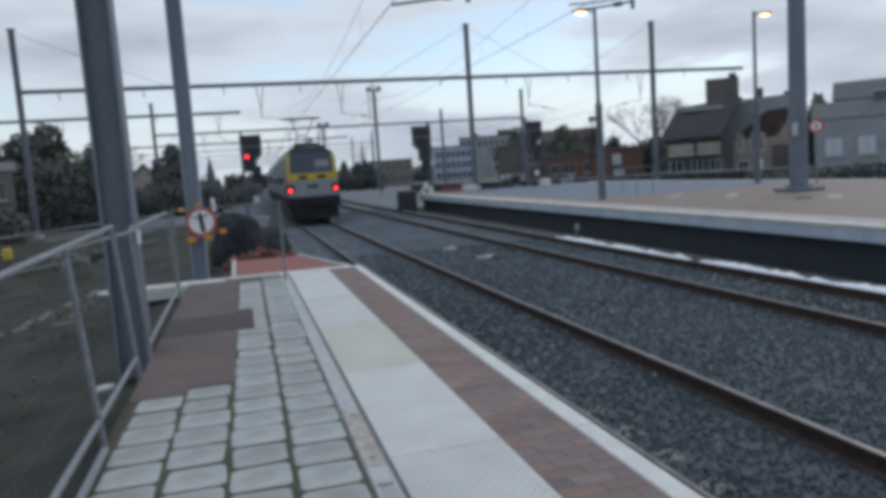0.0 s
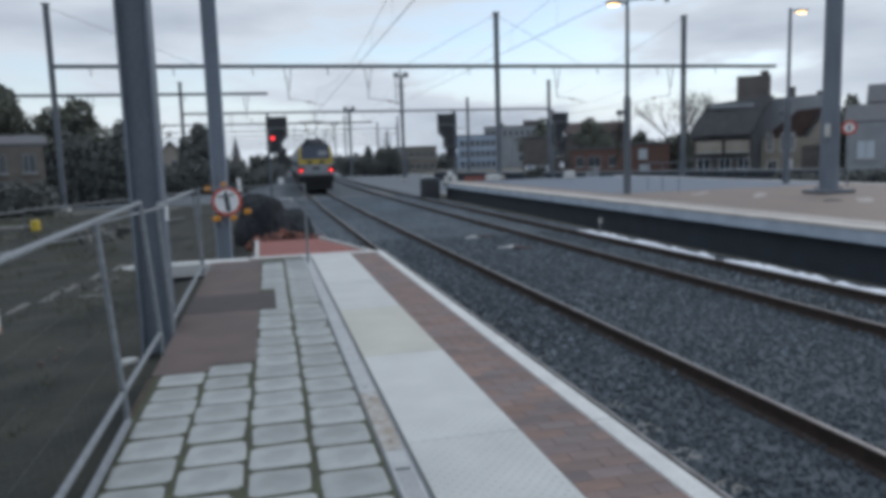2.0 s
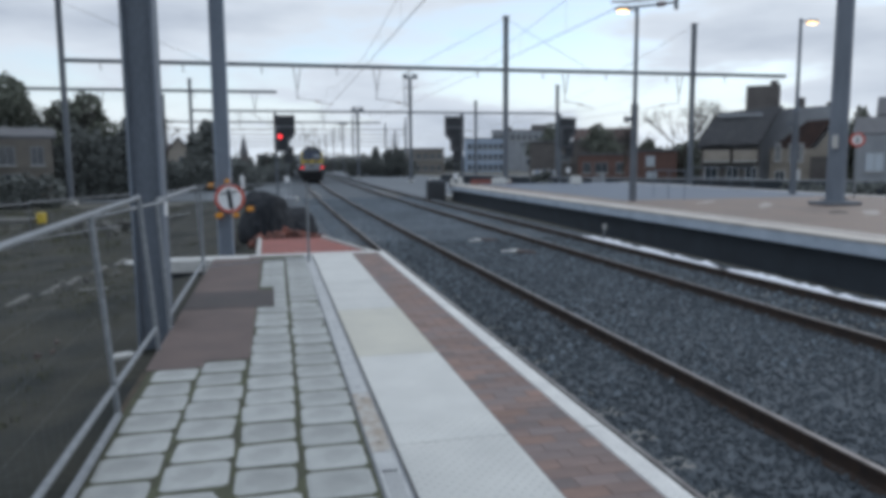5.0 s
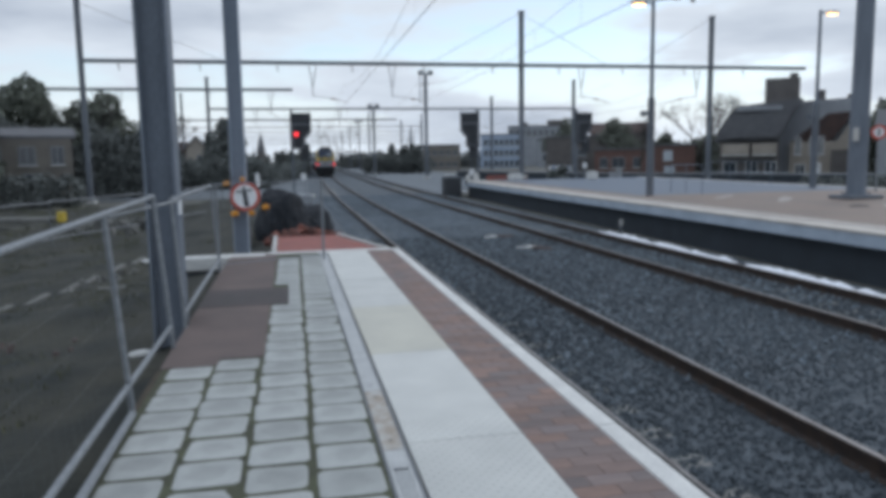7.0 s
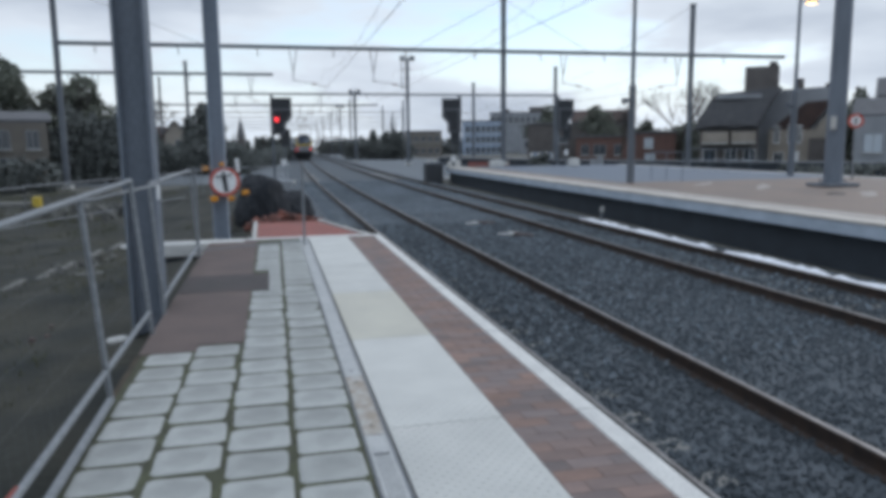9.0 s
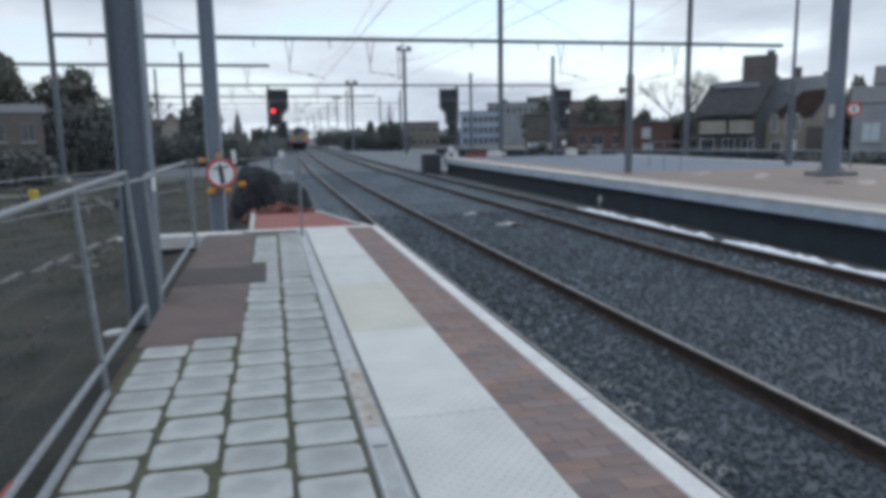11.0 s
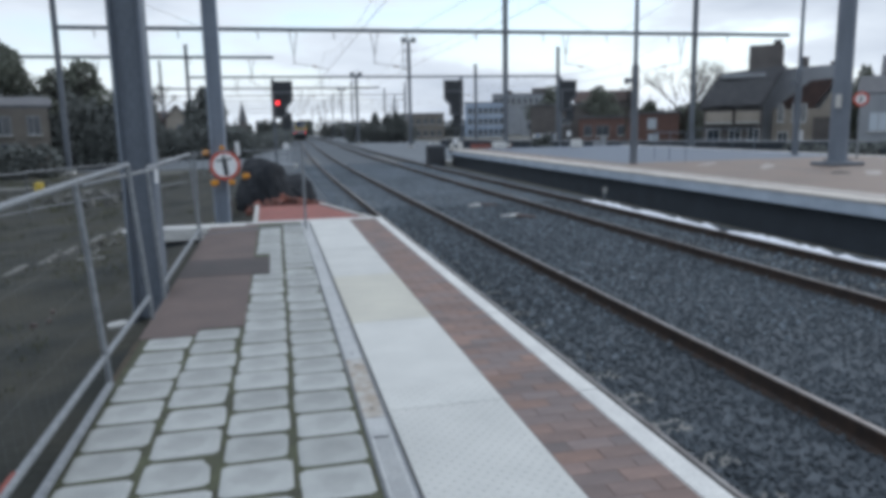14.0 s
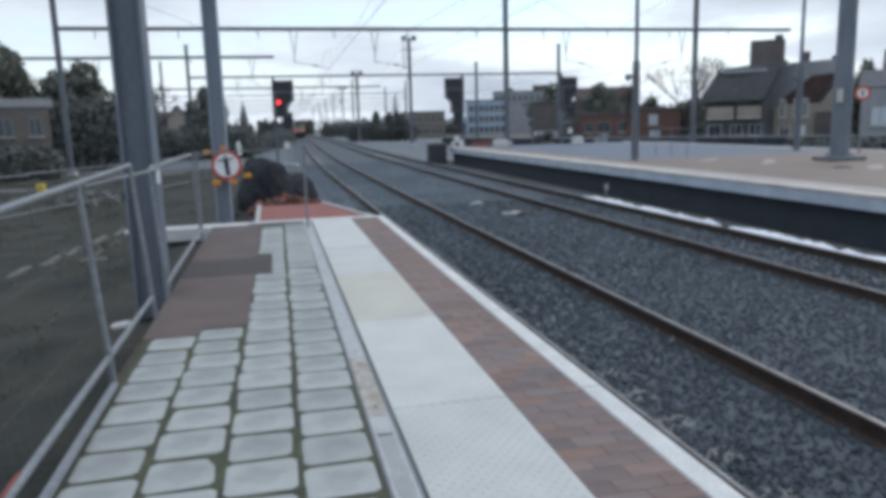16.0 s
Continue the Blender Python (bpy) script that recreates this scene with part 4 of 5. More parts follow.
for y, a, b in ((132, -22, 24), (155, -26, 28), (180, -30, 30), (206, -34, 34), (235, -38, 40), (270, -44, 44)):
    portal(y, a, b, 7.3, ((3 + bend(y), 1.5), (8 + bend(y), 1.5)), "thin dark portal beam in the far distance", 0.075)
    for x in (a + 2, 12 + bend(y), b):
        mast(x, y + 0.3, 9.4, -0.95, "dark steel catenary mast in the far distance", 0.25, x == 12 + bend(y) and y == 155)
mast(20.3, 133, 8.4, -0.95, "dark steel catenary mast in the far distance", 0.25)
mast(19.5, 180, 9.0, -0.95, "dark steel catenary mast in the far distance", 0.25)


def wire_line(x, ys, zs, label, r=0.011, off=0.0):
    """A pair of contact and carrying wires with droppers along a track."""
    t = thing("overhead_wire", label, "overhead wire", "overhead wires")
    cw, mw = [], []
    for y, z in zip(ys, zs):
        cw.append((x + bend(y) + off, y, z))
    part("contact_wire", tube(B(), cw, r, 4), CABLE, t)
    droppers = bmesh.new()
    for (xa, ya, za), (xb, yb, zb) in zip(cw, cw[1:]):
        n = 8
        span = []
        for i in range(n + 1):
            u = i / n
            sag = 1.25 - 0.9 * 4 * u * (1 - u)
            span.append((xa + (xb - xa) * u, ya + (yb - ya) * u, za + (zb - za) * u + sag))
            if 0 < i < n:
                rod(droppers, (span[-1][0], span[-1][1], za + (zb - za) * u), span[-1], 0.003, n=3)
        mw += span if not mw else span[1:]
    part("carrying_wire", tube(B(), mw, r * 0.6, 4), CABLE, t)
    tagged(part("droppers", droppers, CABLE, t), kind="stuff")


WY = [-16, 15.2, 46, 86, 109, 132, 155, 180, 206, 235, 270]
wire_line(TRACKS[0], WY, [5.0] + [4.95, 4.8] + [4.78] * 8, "pair of dark overhead wires above the near track")
wire_line(TRACKS[1], WY, [5.0] + [4.95, 4.8] + [4.78] * 8, "pair of dark overhead wires above the second track")
wire_line(21.2, [46, 86, 109, 132, 155], [4.97] * 5, "pair of dark overhead wires above a far track")
wire_line(25.4, [46, 86, 109, 132], [4.97] * 4, "pair of dark overhead wires above a far track")
wire_line(-0.7, [63, 86, 109, 132, 155, 180], [4.95] * 6, "pair of dark overhead wires above the sidings")
wire_line(-16.3, [63, 109, 132, 155], [4.95] * 4, "pair of dark overhead wires above the sidings")

near_arm = thing("wire_support", "steel steady arms and insulators holding the overhead wires", "wire support")
for x, y, z in ((3.22, 14.5, -0.24), (8.05, 16.3, 0.0)):
    part("steady_arm", tube(B(), [(x + 0.05, y, 5.0 + z), (x + 1.0, y, 5.12 + z), (x + 1.65, y, 5.22 + z)], 0.028, 6), MAST_DARK, near_arm)
    part("steady_arm", tube(B(), [(x - 0.05, y, 5.15 + z), (x + 0.7, y, 5.2 + z), (x + 1.65, y, 5.35 + z)], 0.022, 6), MAST_DARK, near_arm)
    part("insulator", rod(B(), (x + 1.15, y, 5.14 + z), (x + 1.35, y, 5.17 + z), 0.06), BRICK_RED, near_arm, "brown insulator")
    part("drop_post", rod(B(), (x + 1.65, y, 5.05 + z), (x + 1.65, y, 9.6), 0.05), MAST_DARK, near_arm)
part("cross_beam", rod(B(), (-0.70, 12.10, 9.7), (17.16, 19.3, 9.7), 0.14, n=10), MAST_DARK, near_arm)


# ---- signals ----
def signal(x, y, base, top, w, lit, flip, label):
    t = thing("railway_signal", label, "railway signal", "railway signals", at=(x, y, base))
    h = top - base
    s = -1 if flip else 1
    # a wide upper panel, a slanted shoulder and a narrow lower one
    pts = [(-w / 2, 0), (w / 2, 0), (w / 2, -w * 0.95), (w / 2 - w * 0.28, -w * 1.25), (w / 2 - w * 0.28, -w * 1.75), (-w / 2, -w * 1.75)]
    pts = [(a * s, h + b) for a, b in pts]
    pan = part("panel", prism(B(), pts, -0.05, 0.05), BLACK, t, "black signal panel")
    ins = [(-w * 0.38, -w * 0.55), (w * 0.42, -w * 0.55), (w * 0.42, -w * 0.92), (w * 0.14, -w * 1.22), (w * 0.14, -w * 1.66), (-w * 0.38, -w * 1.66)]
    ins = [(a * s, h + b) for a, b in ins]
    edge = tube(B(), [(a, -0.06, b) for a, b in ins + ins[:1]], 0.03, 5)
    part("border", edge, PANEL_EDGE, pan, "pale outline")
    for cx, cz in ((-0.18, -0.72), (0.2, -0.72), (-0.18, -1.05), (-0.15, -1.45)):
        ring = rod(B(), (cx * w * s, -0.13, h + cz * w), (cx * w * s, -0.05, h + cz * w), 0.10, n=14)
        part("lens_hood", ring, BLACK, pan)
    part("post", bbox(-w * 0.42 * s - 0.07, -w * 0.42 * s + 0.07, 0.06, 0.2, 0, h + 0.25), MAST_DARK, t, "grey steel post")
    part("ladder", bbox(w * 0.1, w * 0.14, 0.1, 0.15, 0, h - w * 1.75), MAST_DARK, t)
    for i in range(6):
        part("rung", bbox(-w * 0.36, w * 0.1, 0.1, 0.13, 0.5 + 0.35 * i, 0.53 + 0.35 * i), MAST_DARK, t)
    low = part("lower_box", bbox(-w * 0.04, w * 0.40, 0.06, 0.3, h - w * 2.28, h - w * 1.5, bevel=0.03), BLACK, t, "black lower box")
    part("number_plate", bbox(-w * 0.08, w * 0.16, -0.12, -0.10, h - w * 3.2, h - w * 2.9), WHITE, t, "small white plate")
    part("foot", bbox(-w * 0.55, w * 0.55, -0.25, 0.4, 0, 0.25, bevel=0.04), CONCRETE, t, "pale concrete foot")
    if lit:
        part("lit_lens", rod(B(), (-0.22 * w * s, -0.16, h - 1.02 * w), (-0.22 * w * s, -0.12, h - 1.02 * w), 0.11, n=20), SIGNAL_RED, t, "glowing red light")


signal(0.87, 46.9, -0.97, 4.39, 1.3, True, False, "black railway signal showing a red light beside the track")
signal(11.5, 45.7, -0.97, 4.32, 1.25, False, True, "dark unlit railway signal beyond the platform end")
signal(19.4, 46.0, -0.97, 4.31, 1.15, False, False, "dark unlit railway signal beyond the platform")


# ---- train ----
def vehicle(name, label, length, ends_dark, paint):
    """A body lofted along y from its rear at y = 0; z from the rail."""
    t = thing(name, label, "train", "train vehicles")
    half = 1.30
    side = [(0.0, 1.32), (half - 0.06, 1.32), (half, 1.42), (half, 2.35), (half - 0.01, 2.6), (half - 0.05, 3.2), (half - 0.20, 3.5), (half - 0.55, 3.68), (0.0, 3.76)]
    ring0 = side + [(-a, b) for a, b in side[-2:0:-1]]

    def loft(sel, y_list, ins):
        bm = bmesh.new()
        rings = []
        for y, k in zip(y_list, ins):
            rings.append([bm.verts.new((a * k, y + (0.16 * max(b - 2.35, 0) if y < 0.4 else (-0.16 * max(b - 2.35, 0) if y > length - 0.4 else 0)), b)) for a, b in sel])
        n = len(sel)
        for p, q in zip(rings, rings[1:]):
            for i in range(n):
                j = (i + 1) % n
                bm.faces.new((p[i], p[j], q[j], q[i]))
        bm.faces.new(rings[0][::-1])
        bm.faces.new(rings[-1])
        bmesh.ops.recalc_face_normals(bm, faces=bm.faces[:])
        return bm

    part("body", loft(ring0, [0.0, 0.35, 1.2, length - 1.2, length - 0.35, length], [0.94, 0.985, 1.0, 1.0, 0.985, 0.94]), paint, t, "grey painted body")
    part("roof", bbox(-0.78, 0.78, 0.9, length - 0.9, 3.68, 3.84, bevel=0.05), TRAIN_ROOF, t, "dark roof gear")
    part("underframe", bbox(-1.18, 1.18, 0.12, length - 0.12, 0.32, 1.318, bevel=0.04), TRAIN_DARK, t, "black underframe")
    part("buffer_beam", bbox(-1.30, 1.30, -0.06, 0.14, 0.85, 1.316, bevel=0.03), TRAIN_DARK, t, "black buffer beam")
    for x in (-0.87, 0.87):
        bf = part("buffer", rod(B(), (x, -0.06, 1.04), (x, -0.55, 1.04), 0.09, n=12), TRAIN_DARK, t, "round black buffer")
        part("buffer_plate", rod(B(), (x, -0.55, 1.04), (x, -0.6, 1.04), 0.22, n=18), TRAIN_DARK, bf)
    part("coupling", bbox(-0.1, 0.1, -0.4, -0.061, 0.9, 1.1), TRAIN_DARK, t)
    part("plough", bbox(-1.15, 1.15, -0.05, 0.1, 0.22, 0.84, bevel=0.02), TRAIN_DARK, t, "black snow plough")
    for yb in (3.2, length - 3.2):
        bg = part("bogie", bbox(-1.1, 1.1, yb - 1.7, yb + 1.7, 0.4, 0.85, bevel=0.05), TRAIN_DARK, t)
        for yw in (yb - 1.25, yb + 1.25):
            for x in (-0.75, 0.75):
                part("wheel", rod(B(), (x - 0.065, yw, 0.46), (x + 0.065, yw, 0.46), 0.46, n=20), TRAIN_DARK, bg)
    for x in (-1, 1):
        part("side_band", bbox(min(x * 1.292, x * 1.312), max(x * 1.292, x * 1.312), 1.3, length - 1.3, 2.0, 2.35), TRAIN_SIDE, t, "dark side band")
    if ends_dark:
        for x in (-1, 1):
            for i in range(int((length - 4) / 2.2)):
                y = 2.2 + 2.2 * i
                part("side_window", bbox(min(x * 1.285, x * 1.31), max(x * 1.285, x * 1.31), y, y + 1.4, 2.36, 2.62), TRAIN_GLASS, t, "dark side window")
    return t


def slope_box(x0, x1, z0, z1, proud, k0=0.0, bevel=0.0):
    """A thin panel lying on the sloped rear wall."""
    bm = bmesh.new()
    vs = []
    for dy in (-proud, 0.05):
        for x, z in ((x0, z0), (x1, z0), (x1 - k0 if x1 > 0 else x1 + k0, z1), (x0 + k0 if x0 < 0 else x0 - k0, z1)):
            vs.append(bm.verts.new((x, dy + 0.16 * max(z - 2.35, 0), z)))
    bm.faces.new(vs[0:4])
    bm.faces.new(vs[4:8][::-1])
    for i in range(4):
        j = (i + 1) % 4
        bm.faces.new((vs[j], vs[i], vs[4 + i], vs[4 + j]))
    bmesh.ops.recalc_face_normals(bm, faces=bm.faces[:])
    return bm


loco = vehicle("locomotive", "grey and yellow electric locomotive with red tail lights lit", 18.6, False, TRAIN_BODY)
part("front_panel", slope_box(-1.22, 1.22, 1.34, 2.119, 0.010), TRAIN_GREY, loco, "light grey front panel")
part("yellow_front", slope_box(-1.225, 1.225, 2.12, 2.35, 0.012), TRAIN_YELLOW, loco, "yellow waist band")
part("yellow_front", slope_box(-1.235, 1.235, 2.351, 3.40, 0.012, 0.08), TRAIN_YELLOW, loco, "yellow windscreen surround")
part("windscreen", slope_box(-1.06, 1.06, 2.47, 3.46, 0.03, 0.07), TRAIN_GLASS, loco, "wide dark windscreen")
part("windscreen_blind", slope_box(0.2, 0.86, 2.75, 3.08, 0.036, 0.02), RENDER_GREY, loco, "pale blind behind the glass")
part("brow", slope_box(-1.0, 1.0, 3.462, 3.68, 0.02, 0.2), TRAIN_ROOF, loco, "dark roof brow")
for x in (-0.45, 0.45):
    part("vent", slope_box(x - 0.2, x + 0.2, 2.18, 2.36, 0.02), TRAIN_DARK, loco, "small dark vent")
part("emblem", slope_box(-0.25, 0.25, 1.72, 1.9, 0.016), TRAIN_ROOF, loco, "plain dark emblem plate")
for x in (-1.1, 1.1):
    hous = part("lamp_housing", bbox(x - 0.2, x + 0.2, -0.05, 0.06, 1.52, 1.92, bevel=0.03), TRAIN_DARK, loco, "dark lamp housing")
    part("tail_light", rod(B(), (x, -0.075, 1.66), (x, -0.051, 1.66), 0.10, n=18), RED_LIGHT, hous, "glowing red tail light")
panto = B()
for y0 in (3.2,):
    for x in (-0.45, 0.45):
        tube(panto, [(x, y0, 3.85), (x * 0.6, y0 + 1.2, 4.55), (x * 1.3, y0 + 0.1, 5.35)], 0.03, 5)
    rod(panto, (-0.95, y0 + 0.1, 5.38), (0.95, y0 + 0.1, 5.38), 0.04, n=6)
    rod(panto, (-0.85, y0 + 0.4, 5.36), (0.85, y0 + 0.4, 5.36), 0.03, n=6)
    rod(panto, (-0.3, y0 + 1.2, 4.55), (0.3, y0 + 1.2, 4.55), 0.03, n=6)
part("pantograph", panto, TRAIN_DARK, loco, "raised pantograph")
for x, y in ((-0.3, 1.4), (0.3, 1.8), (0.0, 7.0)):
    part("roof_box", bbox(x - 0.35, x + 0.35, y - 0.3, y + 0.5, 3.845, 4.0, bevel=0.03), TRAIN_ROOF, loco)
coach_1 = vehicle("coach", "grey railway coach with a dark window band", 26.4, True, TRAIN_BODY)
coach_2 = copy_thing(coach_1, pose(0, 0, 0))


def on_line(y, length):
    """The pose of a vehicle whose rear stands at y on the near track."""
    xa, xb = TRACKS[0] + bend(y), TRACKS[0] + bend(y + length)
    return pose(xa, y, RAIL_Z, 0, 0, -math.degrees(math.atan2(xb - xa, length)))


# ---- plants ----
def leaf_cloud(bm_v, bm_f, c, rad, count, size, r):
    """Small leaf clumps, as bent quads, spread through an uneven ellipsoid."""
    for _ in range(count):
        d = Vector((r.gauss(0, 1), r.gauss(0, 1), r.gauss(0, 1))).normalized()
        k = r.uniform(0.45, 1.0) ** 0.5 * (1 + 0.3 * noise.noise(d * 2.2 + Vector(c)))
        p = Vector(c) + Vector((d.x * rad[0], d.y * rad[1], d.z * rad[2])) * k
        u = Vector((r.uniform(-1, 1), r.uniform(-1, 1), r.uniform(-1, 1))).normalized()
        w = u.orthogonal().normalized()
        s = size * r.uniform(0.5, 1.4)
        i = len(bm_v)
        bm_v += [p - u * s, p + w * s * 0.7, p + u * s, p - w * s * 0.7 + u.cross(w) * s * 0.3]
        bm_f.append((i, i + 1, i + 2, i + 3))


def evergreen(x, y, base, h, w, label, seed, lumps=9, leaves=260, size=0.22, material=None, name="tree", category="tree"):
    r = random.Random(seed)
    t = thing(name, label, category, at=(x, y, base))
    part("trunk", rod(B(), (0, 0, -0.1), (r.uniform(-0.1, 0.1), 0, h * 0.75), 0.05 * h * 0.5 + 0.05, 0.04, 8), BARK, t)
    v, f = [], []
    for i in range(lumps):
        u = (i + 0.5) / lumps
        z = h * (0.16 + 0.74 * u)
        k = math.sin(math.pi * min(0.22 + 0.72 * u, 1)) ** 0.7
        a = r.uniform(0, 6.28)
        leaf_cloud(v, f, (w * 0.28 * k * math.cos(a), w * 0.28 * k * math.sin(a), z), (w * 0.42 * k + 0.1, w * 0.42 * k + 0.1, h * 0.16), leaves, size, r)
    solid("crown", v, f, material or LEAF, t)
    return t


def hedge(x0, y0, x1, y1, base, h, d, label, seed, material=None, density=15, size=0.24):
    r = random.Random(seed)
    t = thing("hedge", label, "hedge", at=(0, 0, 0))
    v, f = [], []
    L = math.hypot(x1 - x0, y1 - y0)
    n = max(2, int(L / 1.1))
    for i in range(n):
        u = (i + 0.5) / n
        hh = h * (0.82 + 0.35 * noise.noise((i * 0.45, seed, 0)) + r.uniform(-0.06, 0.06))
        leaf_cloud(v, f, (x0 + (x1 - x0) * u, y0 + (y1 - y0) * u, base + hh * 0.5), (0.95, d, hh * 0.56), int(density * hh * 14), size, r)
    solid("foliage", v, f, material or HEDGE, t)
    core = bmesh.new()
    for i in range(n):
        u = (i + 0.5) / n
        rod(core, (x0 + (x1 - x0) * u, y0 + (y1 - y0) * u, base - 0.1), (x0 + (x1 - x0) * u, y0 + (y1 - y0) * u, base + h * 0.6), 0.12, 0.03, 6)
    tagged(part("stems", core, BARK, t), kind="stuff")
    return t


def bare_tree(x, y, base, h, label, seed, spread=0.62, depth=5, thin=0.014):
    r = random.Random(seed)
    t = thing("bare_tree", label, "tree", "bare trees", at=(x, y, base))
    limbs, twigs = bmesh.new(), bmesh.new()

    def grow(p, d, length, rad, k):
        q = p + d * length
        rad = max(rad, thin)
        rod(limbs if k > 2 else twigs, p, q, rad, rad * 0.68, 6 if k > 2 else 3)
        if k == 0:
            return
        for _ in range(3 if k > 1 else 4):
            e = (d + Vector((r.uniform(-1, 1), r.uniform(-1, 1), r.uniform(-0.25, 0.75))) * spread).normalized()
            grow(p.lerp(q, r.uniform(0.65, 1.0)), e, length * r.uniform(0.6, 0.85), rad * 0.58, k - 1)

    grow(Vector((0, 0, -0.1)), Vector((0, 0, 1)), h * 0.32, h * 0.017, depth)
    part("trunk", limbs, BARK, t)
    tagged(part("branchwork", twigs, TWIG, t, "fine bare twigs"), kind="stuff")
    return t


# ---- houses ----
def window(parent, x, z, w, h, y=0.0, sill=True, frame_mat=None, pane=None):
    """A framed window set into a front wall that faces -y."""
    fr = B()
    for a, b, c, d in ((x - w / 2, x + w / 2, z + h - 0.07, z + h), (x - w / 2, x + w / 2, z, z + 0.07), (x - w / 2, x - w / 2 + 0.07, z + 0.07, z + h - 0.07), (x + w / 2 - 0.07, x + w / 2, z + 0.07, z + h - 0.07), (x - 0.03, x + 0.03, z + 0.07, z + h - 0.07)):
        box(fr, a, b, y - 0.07, y + 0.04, c, d)
    o = part("window", fr, frame_mat or WHITE, parent, "framed window")
    part("pane", bbox(x - w / 2 + 0.04, x + w / 2 - 0.04, y - 0.03, y + 0.02, z + 0.04, z + h - 0.04), pane or WINDOW, o)
    if sill:
        part("sill", bbox(x - w / 2 - 0.08, x + w / 2 + 0.08, y - 0.16, y + 0.02, z - 0.09, z - 0.001), CONCRETE, o)


def house(x, y, turn, w, d, h, base, wall, roof, label, rows, roof_h=2.5, style="gable", chimney=None, name="house", pane=None):
    """Front wall at local y = 0, facing -y; rows: (z, height, list of (x, width))."""
    t = thing(name, label, "house" if name == "house" else "building", at=(x, y, base), turn=turn)
    part("wall", bbox(-w / 2, w / 2, 0, d, -0.3, h), wall, t)
    if style == "gable":
        part("roof", prism(B(), [(0, 0), (0, 0.18), (d / 2, roof_h + 0.18), (d, 0.18), (d, 0), (d / 2, roof_h - 0.02)], -w / 2 - 0.25, w / 2 + 0.25), roof, t).matrix_basis = Matrix(((0, 1, 0, 0), (1, 0, 0, 0), (0, 0, 1, h + 0.001), (0, 0, 0, 1)))
        part("gable", prism(B(), [(0.02, 0), (d - 0.02, 0), (d / 2, roof_h - 0.1)], -w / 2 + 0.01, w / 2 - 0.01), wall, t).matrix_basis = Matrix(((0, 1, 0, 0), (1, 0, 0, 0), (0, 0, 1, h + 0.001), (0, 0, 0, 1)))
    elif style == "front_gable":
        part("roof", prism(B(), [(-w / 2 - 0.3, -0.15), (-w / 2 - 0.3, 0.05), (0, roof_h + 0.2), (w / 2 + 0.3, 0.05), (w / 2 + 0.3, -0.15), (0, roof_h)], -0.3, d + 0.3), roof, t).matrix_basis = pose(0, 0, h)
        part("gable", prism(B(), [(-w / 2, 0), (w / 2, 0), (0, roof_h - 0.08)], 0.01, d - 0.01), wall, t).matrix_basis = pose(0, 0, h + 0.001)
    else:
        part("roof", bbox(-w / 2 - 0.15, w / 2 + 0.15, -0.15, d + 0.15, h + 0.001, h + 0.25, bevel=0.04), roof, t)
    for z, hh, cells in rows:
        for cx, cw in cells:
            window(t, cx, z, cw, hh, frame_mat=RENDER_GREY, pane=pane)
    for c in chimney or ():
        ch = part("chimney", bbox(c[0] - c[2] / 2, c[0] + c[2] / 2, c[1] - c[3] / 2, c[1] + c[3] / 2, h, c[4], bevel=0.03), BRICK_DARK, t, "dark brick chimney")
        part("chimney_cap", bbox(c[0] - c[2] / 2 - 0.08, c[0] + c[2] / 2 + 0.08, c[1] - c[3] / 2 - 0.08, c[1] + c[3] / 2 + 0.08, c[4] + 0.001, c[4] + 0.12), CONCRETE, ch)
    return t


# large house with a steep dark roof, balconies and a block chimney
A = thing("house", "large house with steep dark roof, pale balconies and broad chimney", "house", at=(49.15, 70.0, -1.4), turn=-35)
part("wall", bbox(-3.7, 2.3, 0.6, 9, -0.3, 4.2), BRICK_DARK, A)
part("roof", prism(B(), [(-4.3, 4.1), (-3.6, 5.7), (-2.6, 7.3), (-1.9, 7.9), (4.3, 8.5), (2.1, 4.1)], 0.0, 8.6), ROOF_DARK, A, "steep dark tiled roof")
part("roof_slope", prism(B(), [(-3.9, 4.3), (-2.7, 6.7), (3.6, 7.6), (2.0, 4.3)], -0.35, -0.002), ROOF_DARK, A, "projecting tiled slope")
part("roof_light", bbox(-2.0, 2.4, -0.5, -0.36, 7.35, 7.72), RENDER_GREY, A, "pale strip along the roof top")
part("roof_light", bbox(-2.0, 2.4, -0.36, -0.2, 7.72, 7.8), RENDER_GREY, A, "pale strip along the roof top")
ch = part("chimney", bbox(0.7, 4.1, 1.5, 4.0, 8.2, 10.8, bevel=0.04), BRICK_DARK, A, "broad dark chimney block")
part("chimney_pot", bbox(3.1, 3.9, 2.0, 3.2, 10.9, 11.3, bevel=0.05), BRICK_DARK, ch)
for x0, x1 in ((-3.4, -0.7), (-0.4, 2.0)):
    bl = part("balcony", bbox(x0, x1, -0.9, 0.59, 2.55, 2.75), CONCRETE, A, "pale balcony slab")
    part("balcony_front", bbox(x0, x1, -0.95, -0.8, 2.76, 3.85, bevel=0.02), RENDER_CREAM, bl, "pale balcony front")
    part("balcony_side", bbox(x0, x0 + 0.12, -0.8, 0.55, 2.76, 3.6), RENDER_CREAM, bl)
    part("balcony_door", bbox(x0 + 0.3, x1 - 0.3, 0.52, 0.598, 2.76, 4.0), WINDOW, bl, "dark balcony door")
part("dormer", bbox(-2.8, -0.7, -0.9, -0.355, 4.5, 5.1), ROOF_DARK, A, "low dormer")
part("dormer", bbox(0.2, 2.0, -0.9, -0.355, 4.5, 5.1), ROOF_DARK, A, "low dormer")
for cx, cw in ((-2.6, 1.4), (-0.4, 1.2), (1.5, 1.2)):
    window(A, cx, 0.7, cw, 1.3, 0.6)

